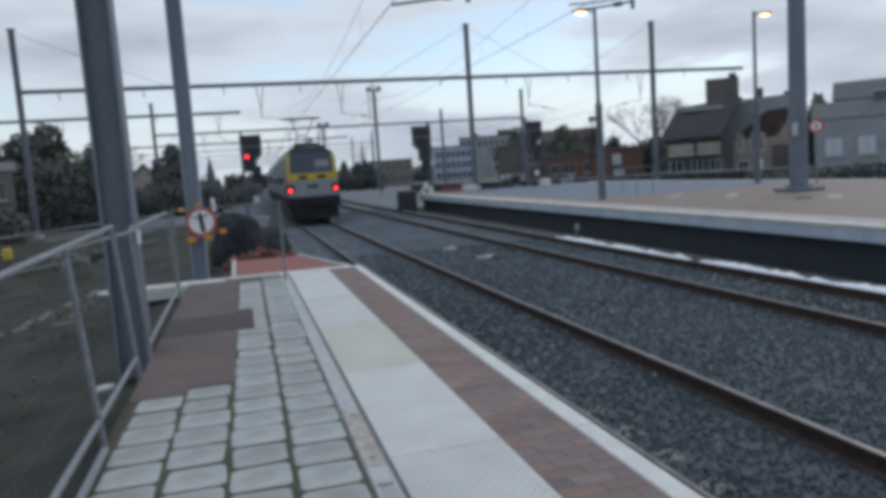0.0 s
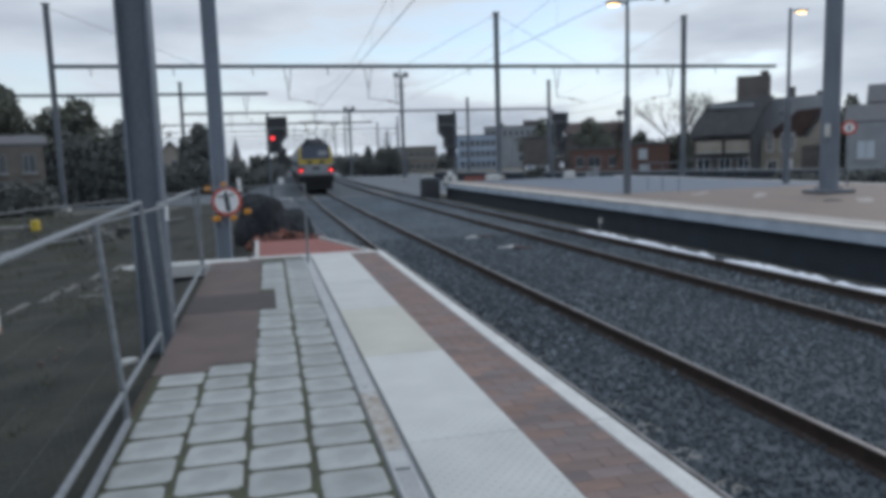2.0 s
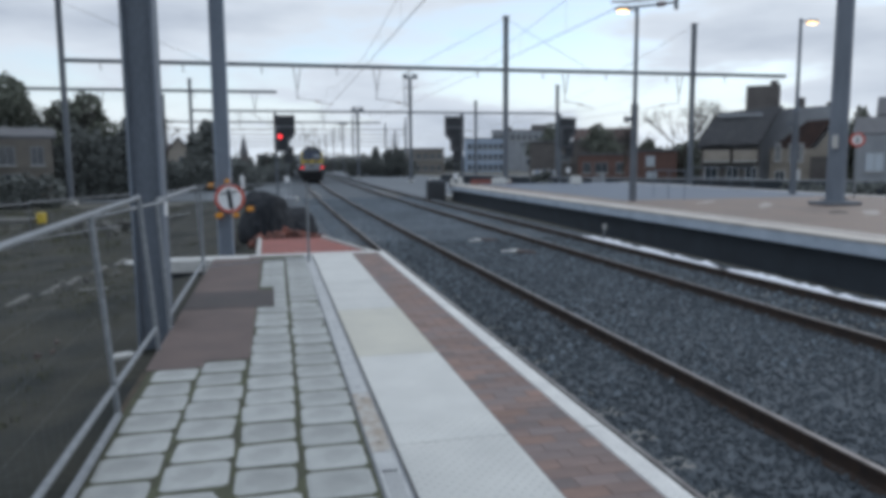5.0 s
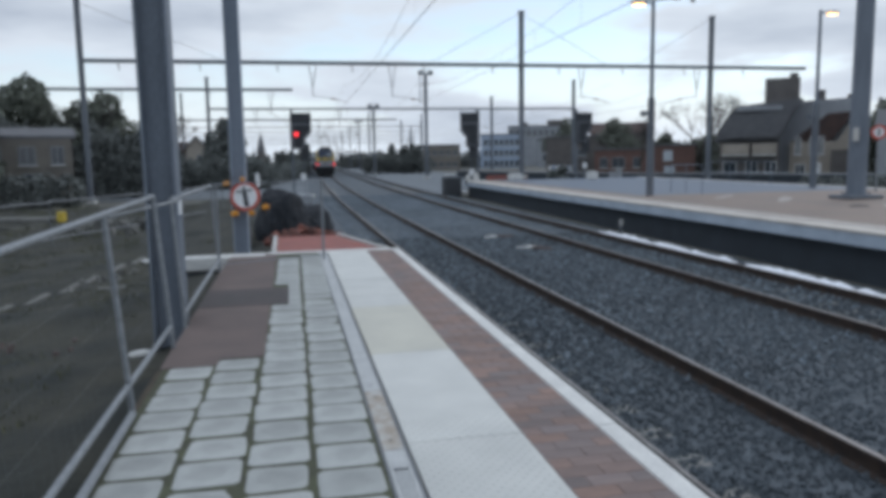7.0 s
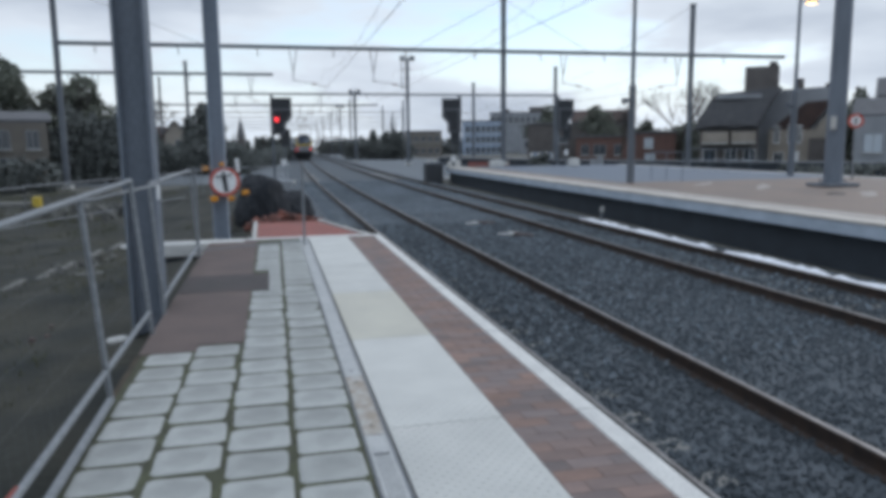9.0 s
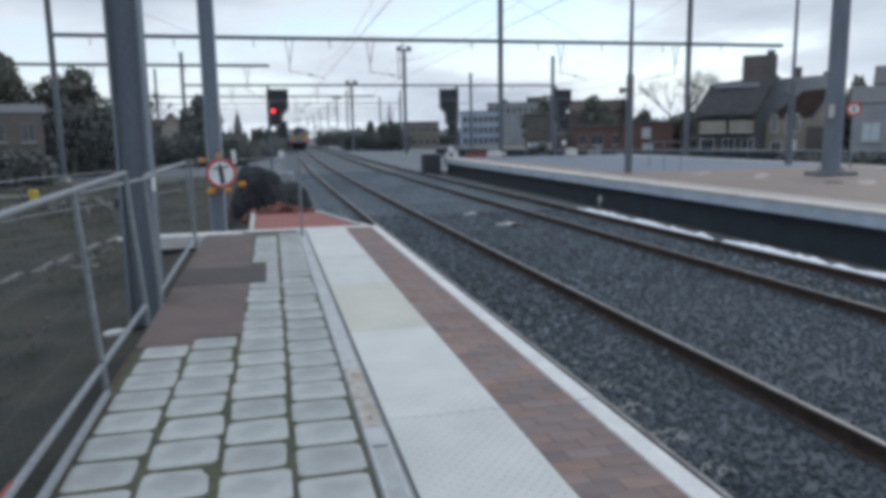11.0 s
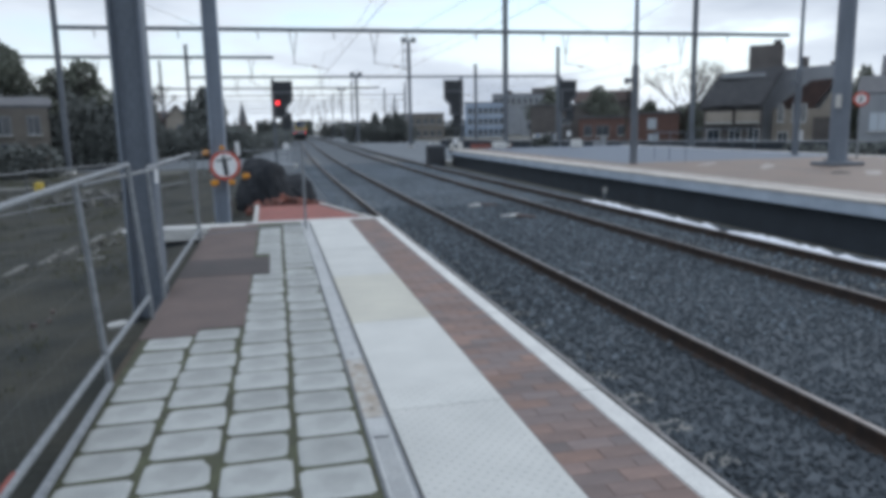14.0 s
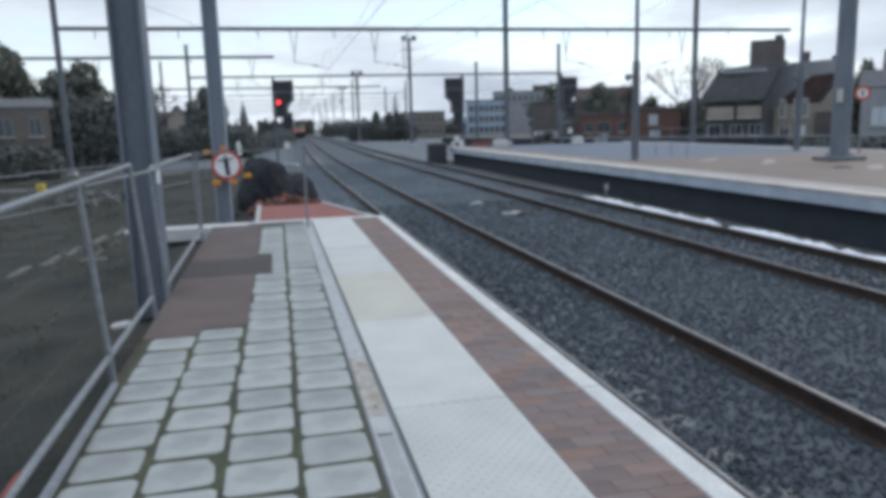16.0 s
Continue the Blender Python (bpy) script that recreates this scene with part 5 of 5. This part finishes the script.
Bh = thing("house", "cream house with a brown tiled roof and bay front", "house", at=(56.2, 67.8, -1.7), turn=-40)
part("wall", bbox(-3.7, 4.2, 0.0, 8, -0.3, 4.3), RENDER_CREAM, Bh)
part("roof", prism(B(), [(-3.9, 4.31), (-3.0, 7.9), (-2.4, 8.7), (3.2, 8.9), (4.4, 4.31)], 1.2, 8), RENDER_GREY, Bh, "grey upper roof")
# Sunlit look of this side is painted by the pale grey render.
part("side_gable", prism(B(), [(-6.4, -0.2), (-6.4, 4.4), (-3.1, 8.9), (-2.6, 8.9), (-3.72, 4.3), (-3.72, -0.2)], 1.0, 6.0), RENDER_GREY, Bh, "side gable painted pale as if lit")
part("front_roof", prism(B(), [(-3.6, 4.32), (-0.2, 7.2), (2.4, 7.4), (0.2, 4.32)], 0.15, 1.19), ROOF_RED, Bh, "brown tiled front roof")
part("gable_wall", prism(B(), [(0.3, 3.4), (2.5, 7.1), (2.9, 7.1), (2.9, 3.4)], -0.25, 0.14), RENDER_CREAM, Bh, "cream gable wall")
part("lower_wall", bbox(0.3, 4.1, -0.3, -0.005, 0.0, 3.35), BRICK_DARK, Bh, "dark lower wall")
part("chimney", bbox(-1.4, -0.5, 2.5, 3.6, 8.4, 9.9, bevel=0.04), BRICK_DARK, Bh)
part("chimney", bbox(1.6, 2.6, 2.5, 3.6, 8.5, 9.3, bevel=0.04), BRICK_DARK, Bh)
for cx in (-2.9, -1.5, -0.7):
    window(Bh, cx, 2.9, 0.6, 1.9)
window(Bh, -2.6, 0.5, 1.0, 1.4)
part("door", bbox(-1.5, -0.6, -0.05, 0.04, -0.2, 2.0), WHITE, Bh, "white door")

house(53.4, 52.6, -45, 7.5, 7, 5.2, -1.7, RENDER_GREY, ROOF_DARK, "grey rendered house with tall bright windows and dark roof", ((2.0, 1.7, ((-2.2, 1.5), (0.4, 1.5))), (0.2, 1.2, ((1.8, 1.6),))), 1.6, "gable", ((1.5, 3.5, 1.0, 0.8, 7.6),), pane=PALE_PANE)
house(60.5, 46.5, -52, 8.0, 8, 5.8, -1.7, BRICK_DARK, ROOF_DARK, "dark brick house with a plain tiled roof", ((2.8, 1.4, ((-2, 1.2), (1, 1.2))), (0.4, 1.4, ((-2, 1.2), (1, 1.2)))), 2.2)
house(64.0, 58.0, -45, 12.0, 8, 7.4, -1.7, BRICK_DARK, ROOF_DARK, "tall dark brick house behind the others", ((5.0, 1.3, ((-4, 1.2), (-1, 1.2), (2, 1.2))),), 2.0)

# low brick row and neighbours
house(41.0, 85.6, -26, 6.5, 7, 3.3, -1.2, BRICK_RED, ROOF_DARK, "low red brick house with white-framed windows", ((1.1, 1.3, ((-2.1, 1.0), (-0.3, 1.6), (2.0, 1.0))),), 0.5, "flat")
house(46.5, 82.6, -29, 5.2, 7, 3.7, -1.2, BRICK_RED, ROOF_DARK, "low red brick house with a bright window", ((1.9, 1.3, ((-0.6, 1.1),)), (0.1, 1.2, ((-0.4, 1.3),))), 0.5, "flat", pane=PALE_PANE)
house(39.2, 97.0, -22, 7.6, 8, 5.2, -1.2, BRICK_DARK, ROOF_DARK, "dark brick warehouse with a flat roof", ((2.6, 1.0, ((1.2, 1.2),)),), 0.5, "flat", name="warehouse")
house(45.8, 96.0, -24, 8.0, 8, 5.6, -1.2, BRICK_DARK, ROOF_RED, "dark brick house with a pitched roof", ((2.6, 1.3, ((-2.6, 0.7), (-1.4, 0.7), (-0.2, 0.7), (1.0, 0.7))),), 1.6)
grw = thing("graffiti_wall", "low pale wall covered in plain blocky graffiti shapes", "wall", at=(37.0, 96.0, -1.2), turn=-20)
part("wall", bbox(-1.9, 1.9, 0, 0.2, -0.1, 1.6), BRICK_DARK, grw)
r = random.Random(31)
for i in range(7):
    x = -1.7 + 0.5 * i
    g2 = B()
    box(g2, x, x + 0.4, -0.03, -0.002, 0.55 + r.uniform(-0.1, 0.1), 1.45 + r.uniform(-0.1, 0.05), bevel=0.01)
    part("graffiti_shape", g2, RENDER_BLUE if i % 2 else WHITE, grw)
house(48.2, 163.1, -16, 9.6, 9, 7.8, -1.2, RENDER_BLUE, ROOF_DARK, "pale blue three-storey apartment building", ((5.4, 1.4, tuple((-3.6 + 1.2 * i, 0.9) for i in range(7))), (3.0, 1.4, tuple((-3.6 + 1.2 * i, 0.9) for i in range(7))), (0.6, 1.4, tuple((-3.6 + 1.2 * i, 0.9) for i in range(7)))), 0.5, "flat", name="apartment_building")
house(59.5, 160.2, -18, 6.5, 9, 6.4, -1.2, RENDER_GREY, ROOF_DARK, "pale grey narrow town house", ((4.2, 1.5, ((-1.6, 1.0), (1.4, 1.0))), (1.6, 1.5, ((-1.6, 1.0), (1.4, 1.0)))), 0.5, "flat")
house(67.0, 187.0, -20, 19.0, 10, 10.8, -1.2, RENDER_GREY, ROOF_DARK, "long pale building with a row of windows", ((8.2, 1.6, tuple((-8.5 + 1.55 * i, 1.0) for i in range(12))),), 0.5, "flat", ((3.0, 4.0, 4.0, 2.0, 12.4), (-5.0, 4.0, 1.4, 1.4, 11.9)), name="building")
house(30.6, 146.6, -12, 7.5, 8, 5.2, -1.2, BRICK_OCHRE, ROOF_DARK, "ochre brick house with rows of small windows", ((3.2, 1.1, tuple((-2.8 + 1.4 * i, 0.8) for i in range(5))), (0.8, 1.1, tuple((-2.8 + 1.4 * i, 0.8) for i in range(5)))), 0.5, "flat")

# left side
house(-15.5, 47.4, 16, 5.6, 6, 3.95, -1.0, BRICK_OCHRE, ROOF_DARK, "old ochre brick house half hidden by dark trees", ((2.4, 1.1, ((-1.4, 0.9), (0.4, 0.9), (2.0, 0.7))), (0.5, 1.4, ((-1.6, 0.9), (0.6, 0.9)))), 0.6, "gable")
house(-12.2, 104.0, 7, 2.6, 6, 4.2, -1.0, RENDER_CREAM, ROOF_DARK, "narrow pale gabled house among trees", ((2.2, 1.2, ((0.3, 0.6),)),), 1.7, "front_gable")
house(-16.2, 108.0, 7, 4.4, 6, 3.8, -1.0, BRICK_DARK, ROOF_RED, "low dark house among trees", ((1.2, 1.2, ((-1, 0.9), (1, 0.9))),), 1.4)
spire = thing("church_spire", "slender dark church spire in the far distance", "church", at=(-9.3, 259, -1))
part("tower", bbox(-1.3, 1.3, -1.3, 1.3, 0, 5.5), BRICK_DARK, spire)
part("steeple", rod(B(), (0, 0, 5.5), (0, 0, 12.2), 1.6, 0.05, 8), ROOF_DARK, spire)

hedge(-23.0, 65.5, -1.8, 66.5, -1.0, 2.9, 0.8, "dense clipped dark hedge behind the sidings", 40, density=20, size=0.18)
hedge(-15.5, 53.0, -8.0, 56.0, -1.0, 5.9, 1.2, "tall dark evergreen hedge behind the waste ground", 41, density=34, size=0.15)
hedge(-30.0, 50.0, -15.5, 53.0, -1.0, 5.8, 1.5, "tall dark evergreen hedge behind the waste ground", 48, density=34, size=0.15)
hedge(-12.5, 70.0, -2.6, 72.0, -1.0, 3.2, 1.2, "dark overgrown hedge along the sidings", 42, density=30, size=0.15)
evergreen(-17.4, 45.0, -1.0, 7.6, 4.4, "rounded dark green tree beside the old house", 43, leaves=1100, size=0.13)
hedge(-20.0, 43.5, -11.6, 44.6, -1.0, 2.3, 0.8, "low dark shrubs in front of the old house", 121, density=30, size=0.13)
evergreen(-17.2, 57.0, -1.0, 8.6, 6.4, "broad dark tree behind the old house", 122, leaves=1100, size=0.14)
evergreen(-13.4, 58.5, -1.0, 7.6, 5.2, "broad dark tree behind the old house", 123, leaves=1000, size=0.14)
evergreen(-21.6, 44.5, -1.0, 7.2, 5.0, "rounded dark green tree beside the old house", 44, leaves=1100, size=0.13)
evergreen(-5.9, 75.0, -1.0, 6.6, 3.4, "domed dark tree beside the sidings", 45, material=HEDGE, leaves=900, size=0.14)
evergreen(-7.4, 78.0, -1.0, 4.9, 3.0, "dark bushy tree beside the sidings", 49, material=HEDGE, leaves=700, size=0.14)
bare_tree(-8.6, 57.5, -1.0, 7.2, "leafless tree with fine twigs behind the hedge", 46, depth=6, thin=0.009)
bare_tree(-13.6, 58.0, -1.0, 7.8, "leafless tree with fine twigs behind the hedge", 47, depth=6, thin=0.009)
for i, (x, y, h, w) in enumerate(((18.5, 118, 4.7, 2.0), (19.8, 118.6, 5.0, 2.2), (21.0, 118, 4.7, 1.8), (17.9, 130, 5.2, 2.3))):
    evergreen(x, y, -1.0, h, w, "dark bushy evergreen beside the tracks", 60 + i, lumps=7, leaves=600, size=0.13, material=HEDGE)
for i, (x, y, h) in enumerate(((9.5, 150, 5), (12.5, 160, 5.5), (16, 165, 5), (21, 160, 5.5), (24, 172, 6), (13, 200, 7), (19, 205, 7), (9, 230, 7), (-2, 290, 9), (3.5, 300, 9), (-12, 280, 9))):
    bare_tree(x, y, -1.0, h, "leafless tree with fine twigs in the distance", 70 + i, depth=4)
hedge(-2.4, 74, 0.6, 98, -1.0, 2.3, 0.9, "ragged dark scrub along the sidings", 110, density=12, size=0.18)
hedge(0.9, 102, 3.4, 150, -1.0, 2.6, 1.2, "ragged dark scrub along the sidings", 111, density=6, size=0.25)
hedge(12.6, 126, 23.5, 121, -1.0, 3.5, 1.0, "dark twiggy hedge beside the tracks", 112, density=18, size=0.15)
hedge(13.5, 200, 30, 190, -1.0, 5.0, 2.0, "dark line of distant shrubs", 85, size=0.35, density=3)
hedge(-6, 320, 16, 300, -1.0, 7.0, 2.0, "dark line of distant shrubs", 86, size=0.45, density=3)
hedge(-60, 310, -8, 320, -1.0, 6.0, 3.0, "dark line of distant shrubs", 87, size=0.5, density=2)
hedge(24, 178, 50, 176, -1.0, 4.6, 2.0, "dark line of distant shrubs", 88, size=0.35, density=3)
evergreen(43.0, 90.5, -1.2, 7.4, 5.2, "dark spreading pine above the low houses", 90, leaves=300)
evergreen(40.5, 104.0, -1.2, 8.2, 5.2, "dark spreading pine above the low houses", 91, leaves=300)
evergreen(50.5, 92.0, -1.2, 5.6, 3.6, "dark spreading pine above the low houses", 92)
bare_tree(50.4, 83.0, -1.3, 10.6, "leafless tree with fine twigs beside the houses", 93, spread=0.66, depth=6, thin=0.009)
bare_tree(54.0, 87.0, -1.3, 10.8, "leafless tree with fine twigs beside the houses", 94, spread=0.66, depth=6, thin=0.009)
evergreen(52.6, 85.5, -1.3, 5.4, 4.4, "dark rounded bush between the houses", 98, lumps=7, name="bush", category="bush")
bare_tree(38.8, 76.0, -1.3, 6.8, "leafless tree with fine twigs beside the houses", 95, spread=0.66, depth=6, thin=0.009)
evergreen(55.5, 60.5, -1.6, 8.0, 3.0, "tall dark green tree between the houses", 96)
hedge(31.5, 40, 52.5, 26, -1.1, 1.4, 0.6, "clipped dark hedge beyond the far platform", 97, size=0.14)
hedge(47.5, 98, 60, 91, -1.2, 5.2, 1.4, "dark line of shrubs between the houses", 120, density=16, size=0.2)
low_wall = thing("boundary_wall", "low dark boundary wall beyond the far platform", "wall")
for a, b in (((27.0, 62.0), (37.0, 46.0)), ((37.0, 46.0), (49.0, 30.0)), ((20.0, 86.0), (27.0, 62.0))):
    A2, B2 = Vector((*a, 0)), Vector((*b, 0))
    d = B2 - A2
    w = B()
    bmesh.ops.create_cube(w, size=1, matrix=Matrix.Translation((A2 + B2) / 2 + Vector((0, 0, -0.6))) @ Matrix.Rotation(math.atan2(d.y, d.x), 4, "Z") @ Matrix.Diagonal((d.length, 0.3, 0.9, 1)))
    part("wall", w, WALL_DARK, low_wall)
    c = B()
    bmesh.ops.create_cube(c, size=1, matrix=Matrix.Translation((A2 + B2) / 2 + Vector((0, 0, -0.1))) @ Matrix.Rotation(math.atan2(d.y, d.x), 4, "Z") @ Matrix.Diagonal((d.length, 0.4, 0.1, 1)))
    part("wall_cap", c, RENDER_GREY, low_wall, "grey coping")
orange_fence = thing("site_barrier", "low orange plastic site barrier beyond the platform", "barrier", at=(16.3, 52, -0.98))
for i in range(4):
    part("panel", bbox(-2.0 + 0.8 * i, -1.25 + 0.8 * i, 0, 0.06, 0.35, 1.1, bevel=0.02), RAMP_RED, orange_fence)
    part("foot", bbox(-1.7 + 0.8 * i, -1.5 + 0.8 * i, -0.2, 0.3, 0, 0.35), BLACK, orange_fence)

# loose things between the tracks
for x, y, turn in ((5.85, 20.4, 20), (6.0, 17.6, -15)):
    t = thing("timber_scrap", "pale broken timber pieces lying in the ballast", "timber", "timber scraps", at=(x, y, -0.905), turn=turn)
    part("board", bbox(-0.28, 0.28, -0.05, 0.04, 0.01, 0.06, bevel=0.008), COPING, t)
    b2 = part("board", bbox(-0.2, 0.2, -0.03, 0.03, 0.0, 0.05, bevel=0.008), COPING, t)
    b2.matrix_basis = pose(0.1, 0.18, 0.02, 8, 6, 50)
    b3 = part("board", bbox(-0.25, 0.25, -0.06, 0.06, 0.0, 0.07, bevel=0.01), ASPHALT_RED, t, "brown board")
    b3.matrix_basis = pose(0.35, -0.15, 0.0, 0, 4, -20)
for x, y, s in ((-1.27, 6.72, 0.10), (-2.55, 14.3, 0.13)):
    t = B()
    bmesh.ops.create_icosphere(t, subdivisions=2, radius=s)
    for v in t.verts:
        v.co = Vector((v.co.x, v.co.y * 0.7, v.co.z * 0.45)) * (1 + 0.35 * noise.noise(v.co * 9 + Vector((x, y, 0))))
    ob = part("plastic_bag", t, COPING)
    ob.matrix_basis = pose(x, y, left_height(x, y) + s * 0.3)
    tagged(ob, "crumpled white plastic bag on dark soil", "plastic bag", "litter")
small_slab = thing("concrete_slab", "small pale broken slab lying on dark soil", "slab", at=(-2.52, 11.3, left_height(-2.52, 11.3)), turn=12)
part("slab", bbox(-0.2, 0.18, -0.1, 0.1, -0.03, 0.05, bevel=0.012), DEBRIS, small_slab)
part("chip", bbox(0.22, 0.36, -0.06, 0.05, -0.03, 0.03, bevel=0.01), DEBRIS, small_slab)
slab_y = thing("concrete_slab", "pale broken concrete slab lying on the soil", "slab", at=(-9.7, 30.0, -0.75), turn=-10)
part("slab", bbox(-1.1, 1.1, -0.4, 0.4, 0.0, 0.2, bevel=0.03), DEBRIS, slab_y)
part("canister", bbox(1.2, 1.45, -0.2, 0.1, 0.0, 0.4, bevel=0.03), TRAIN_YELLOW, slab_y, "yellow canister")
old_kerb = thing("old_kerb", "row of old pale kerb stones half sunk in soil", "kerb")
for i in range(9):
    y = 8.0 + 0.95 * i
    x = -4.04 + 0.16 * i + 0.03 * math.sin(i * 2.1)
    part("kerb_stone", bbox(x - 0.06, x + 0.06, y, y + 0.94, left_height(x, y + 0.45) - 0.1, left_height(x, y + 0.45) + 0.035, bevel=0.02), DEBRIS, old_kerb)

TAPE_RED = mat("faded_red_tape", (0.26, 0.06, 0.045), (0.18, 0.045, 0.035), 30, 0.7)
red_tag = thing("warning_tape", "short piece of red tape on the fence foot", "tape")
part("tape", bbox(-0.868, -0.846, 2.60, 2.80, 0.150, 0.190, bevel=0.006), TAPE_RED, red_tag)


# weeds on the waste ground
def weeds(name, count, x0, x1, y0, y1, seed, material, label, hmax):
    r = np.random.default_rng(seed)
    v, f = [], []
    for _ in range(count):
        x, y = r.uniform(x0, x1), r.uniform(y0, y1)
        if noise.noise((x * 0.7, y * 0.5, seed)) < 0.05:
            continue
        z = left_height(x, y)
        for _k in range(5):
            a, h = r.uniform(0, 6.28), hmax * r.uniform(0.3, 1.0)
            dx, dy = math.cos(a), math.sin(a)
            bx, by = x + 0.05 * r.normal(), y + 0.05 * r.normal()
            i = len(v)
            v += [(bx - dy * 0.008, by + dx * 0.008, z - 0.02), (bx + dy * 0.008, by - dx * 0.008, z - 0.02), (bx + dx * h * 0.5, by + dy * h * 0.5, z + h)]
            f.append((i, i + 1, i + 2))
    tagged(solid(name, v, f, material), label, "weeds", kind="stuff")


WEED = mat("dry_weed", (0.10, 0.10, 0.055), (0.05, 0.055, 0.032), 1.5, 0.9, island=0.4)
weeds("weeds", 4200, -7.5, -1.6, 2.5, 22.0, 3, WEED, "low patchy weeds and dry grass on the soil", 0.055)
weeds("weeds", 2600, -18, -4.0, 20.0, 42.0, 5, WEED, "low patchy weeds and dry grass on the soil", 0.3)

cab = thing("trackside_cabinet", "pair of pale trackside cabinets beyond the far platform", "cabinet", at=(25.6, 54.2, -1.0), turn=-25)
part("body", bbox(-0.55, -0.02, 0, 0.5, 0.0, 1.15, bevel=0.02), RENDER_GREY, cab)
part("body", bbox(0.02, 0.5, 0, 0.5, 0.0, 1.35, bevel=0.02), RENDER_GREY, cab)
evergreen(21.6, 56.0, -1.0, 1.7, 1.5, "small dark round shrub beyond the far platform", 101, lumps=5, size=0.12, material=HEDGE, name="shrub", category="shrub")


# ---- what moves ----
def motions():
    times = [0.5 * i for i in range(33)]

    def rear(t):
        return 36 + 9.5 * t - 0.045 * t * t

    walk(loco, [(t, on_line(rear(t), 18.6)) for t in times])
    walk(coach_1, [(t, on_line(rear(t) + 19.0, 26.4)) for t in times])
    walk(coach_2, [(t, on_line(rear(t) + 45.8, 26.4)) for t in times])


motions()
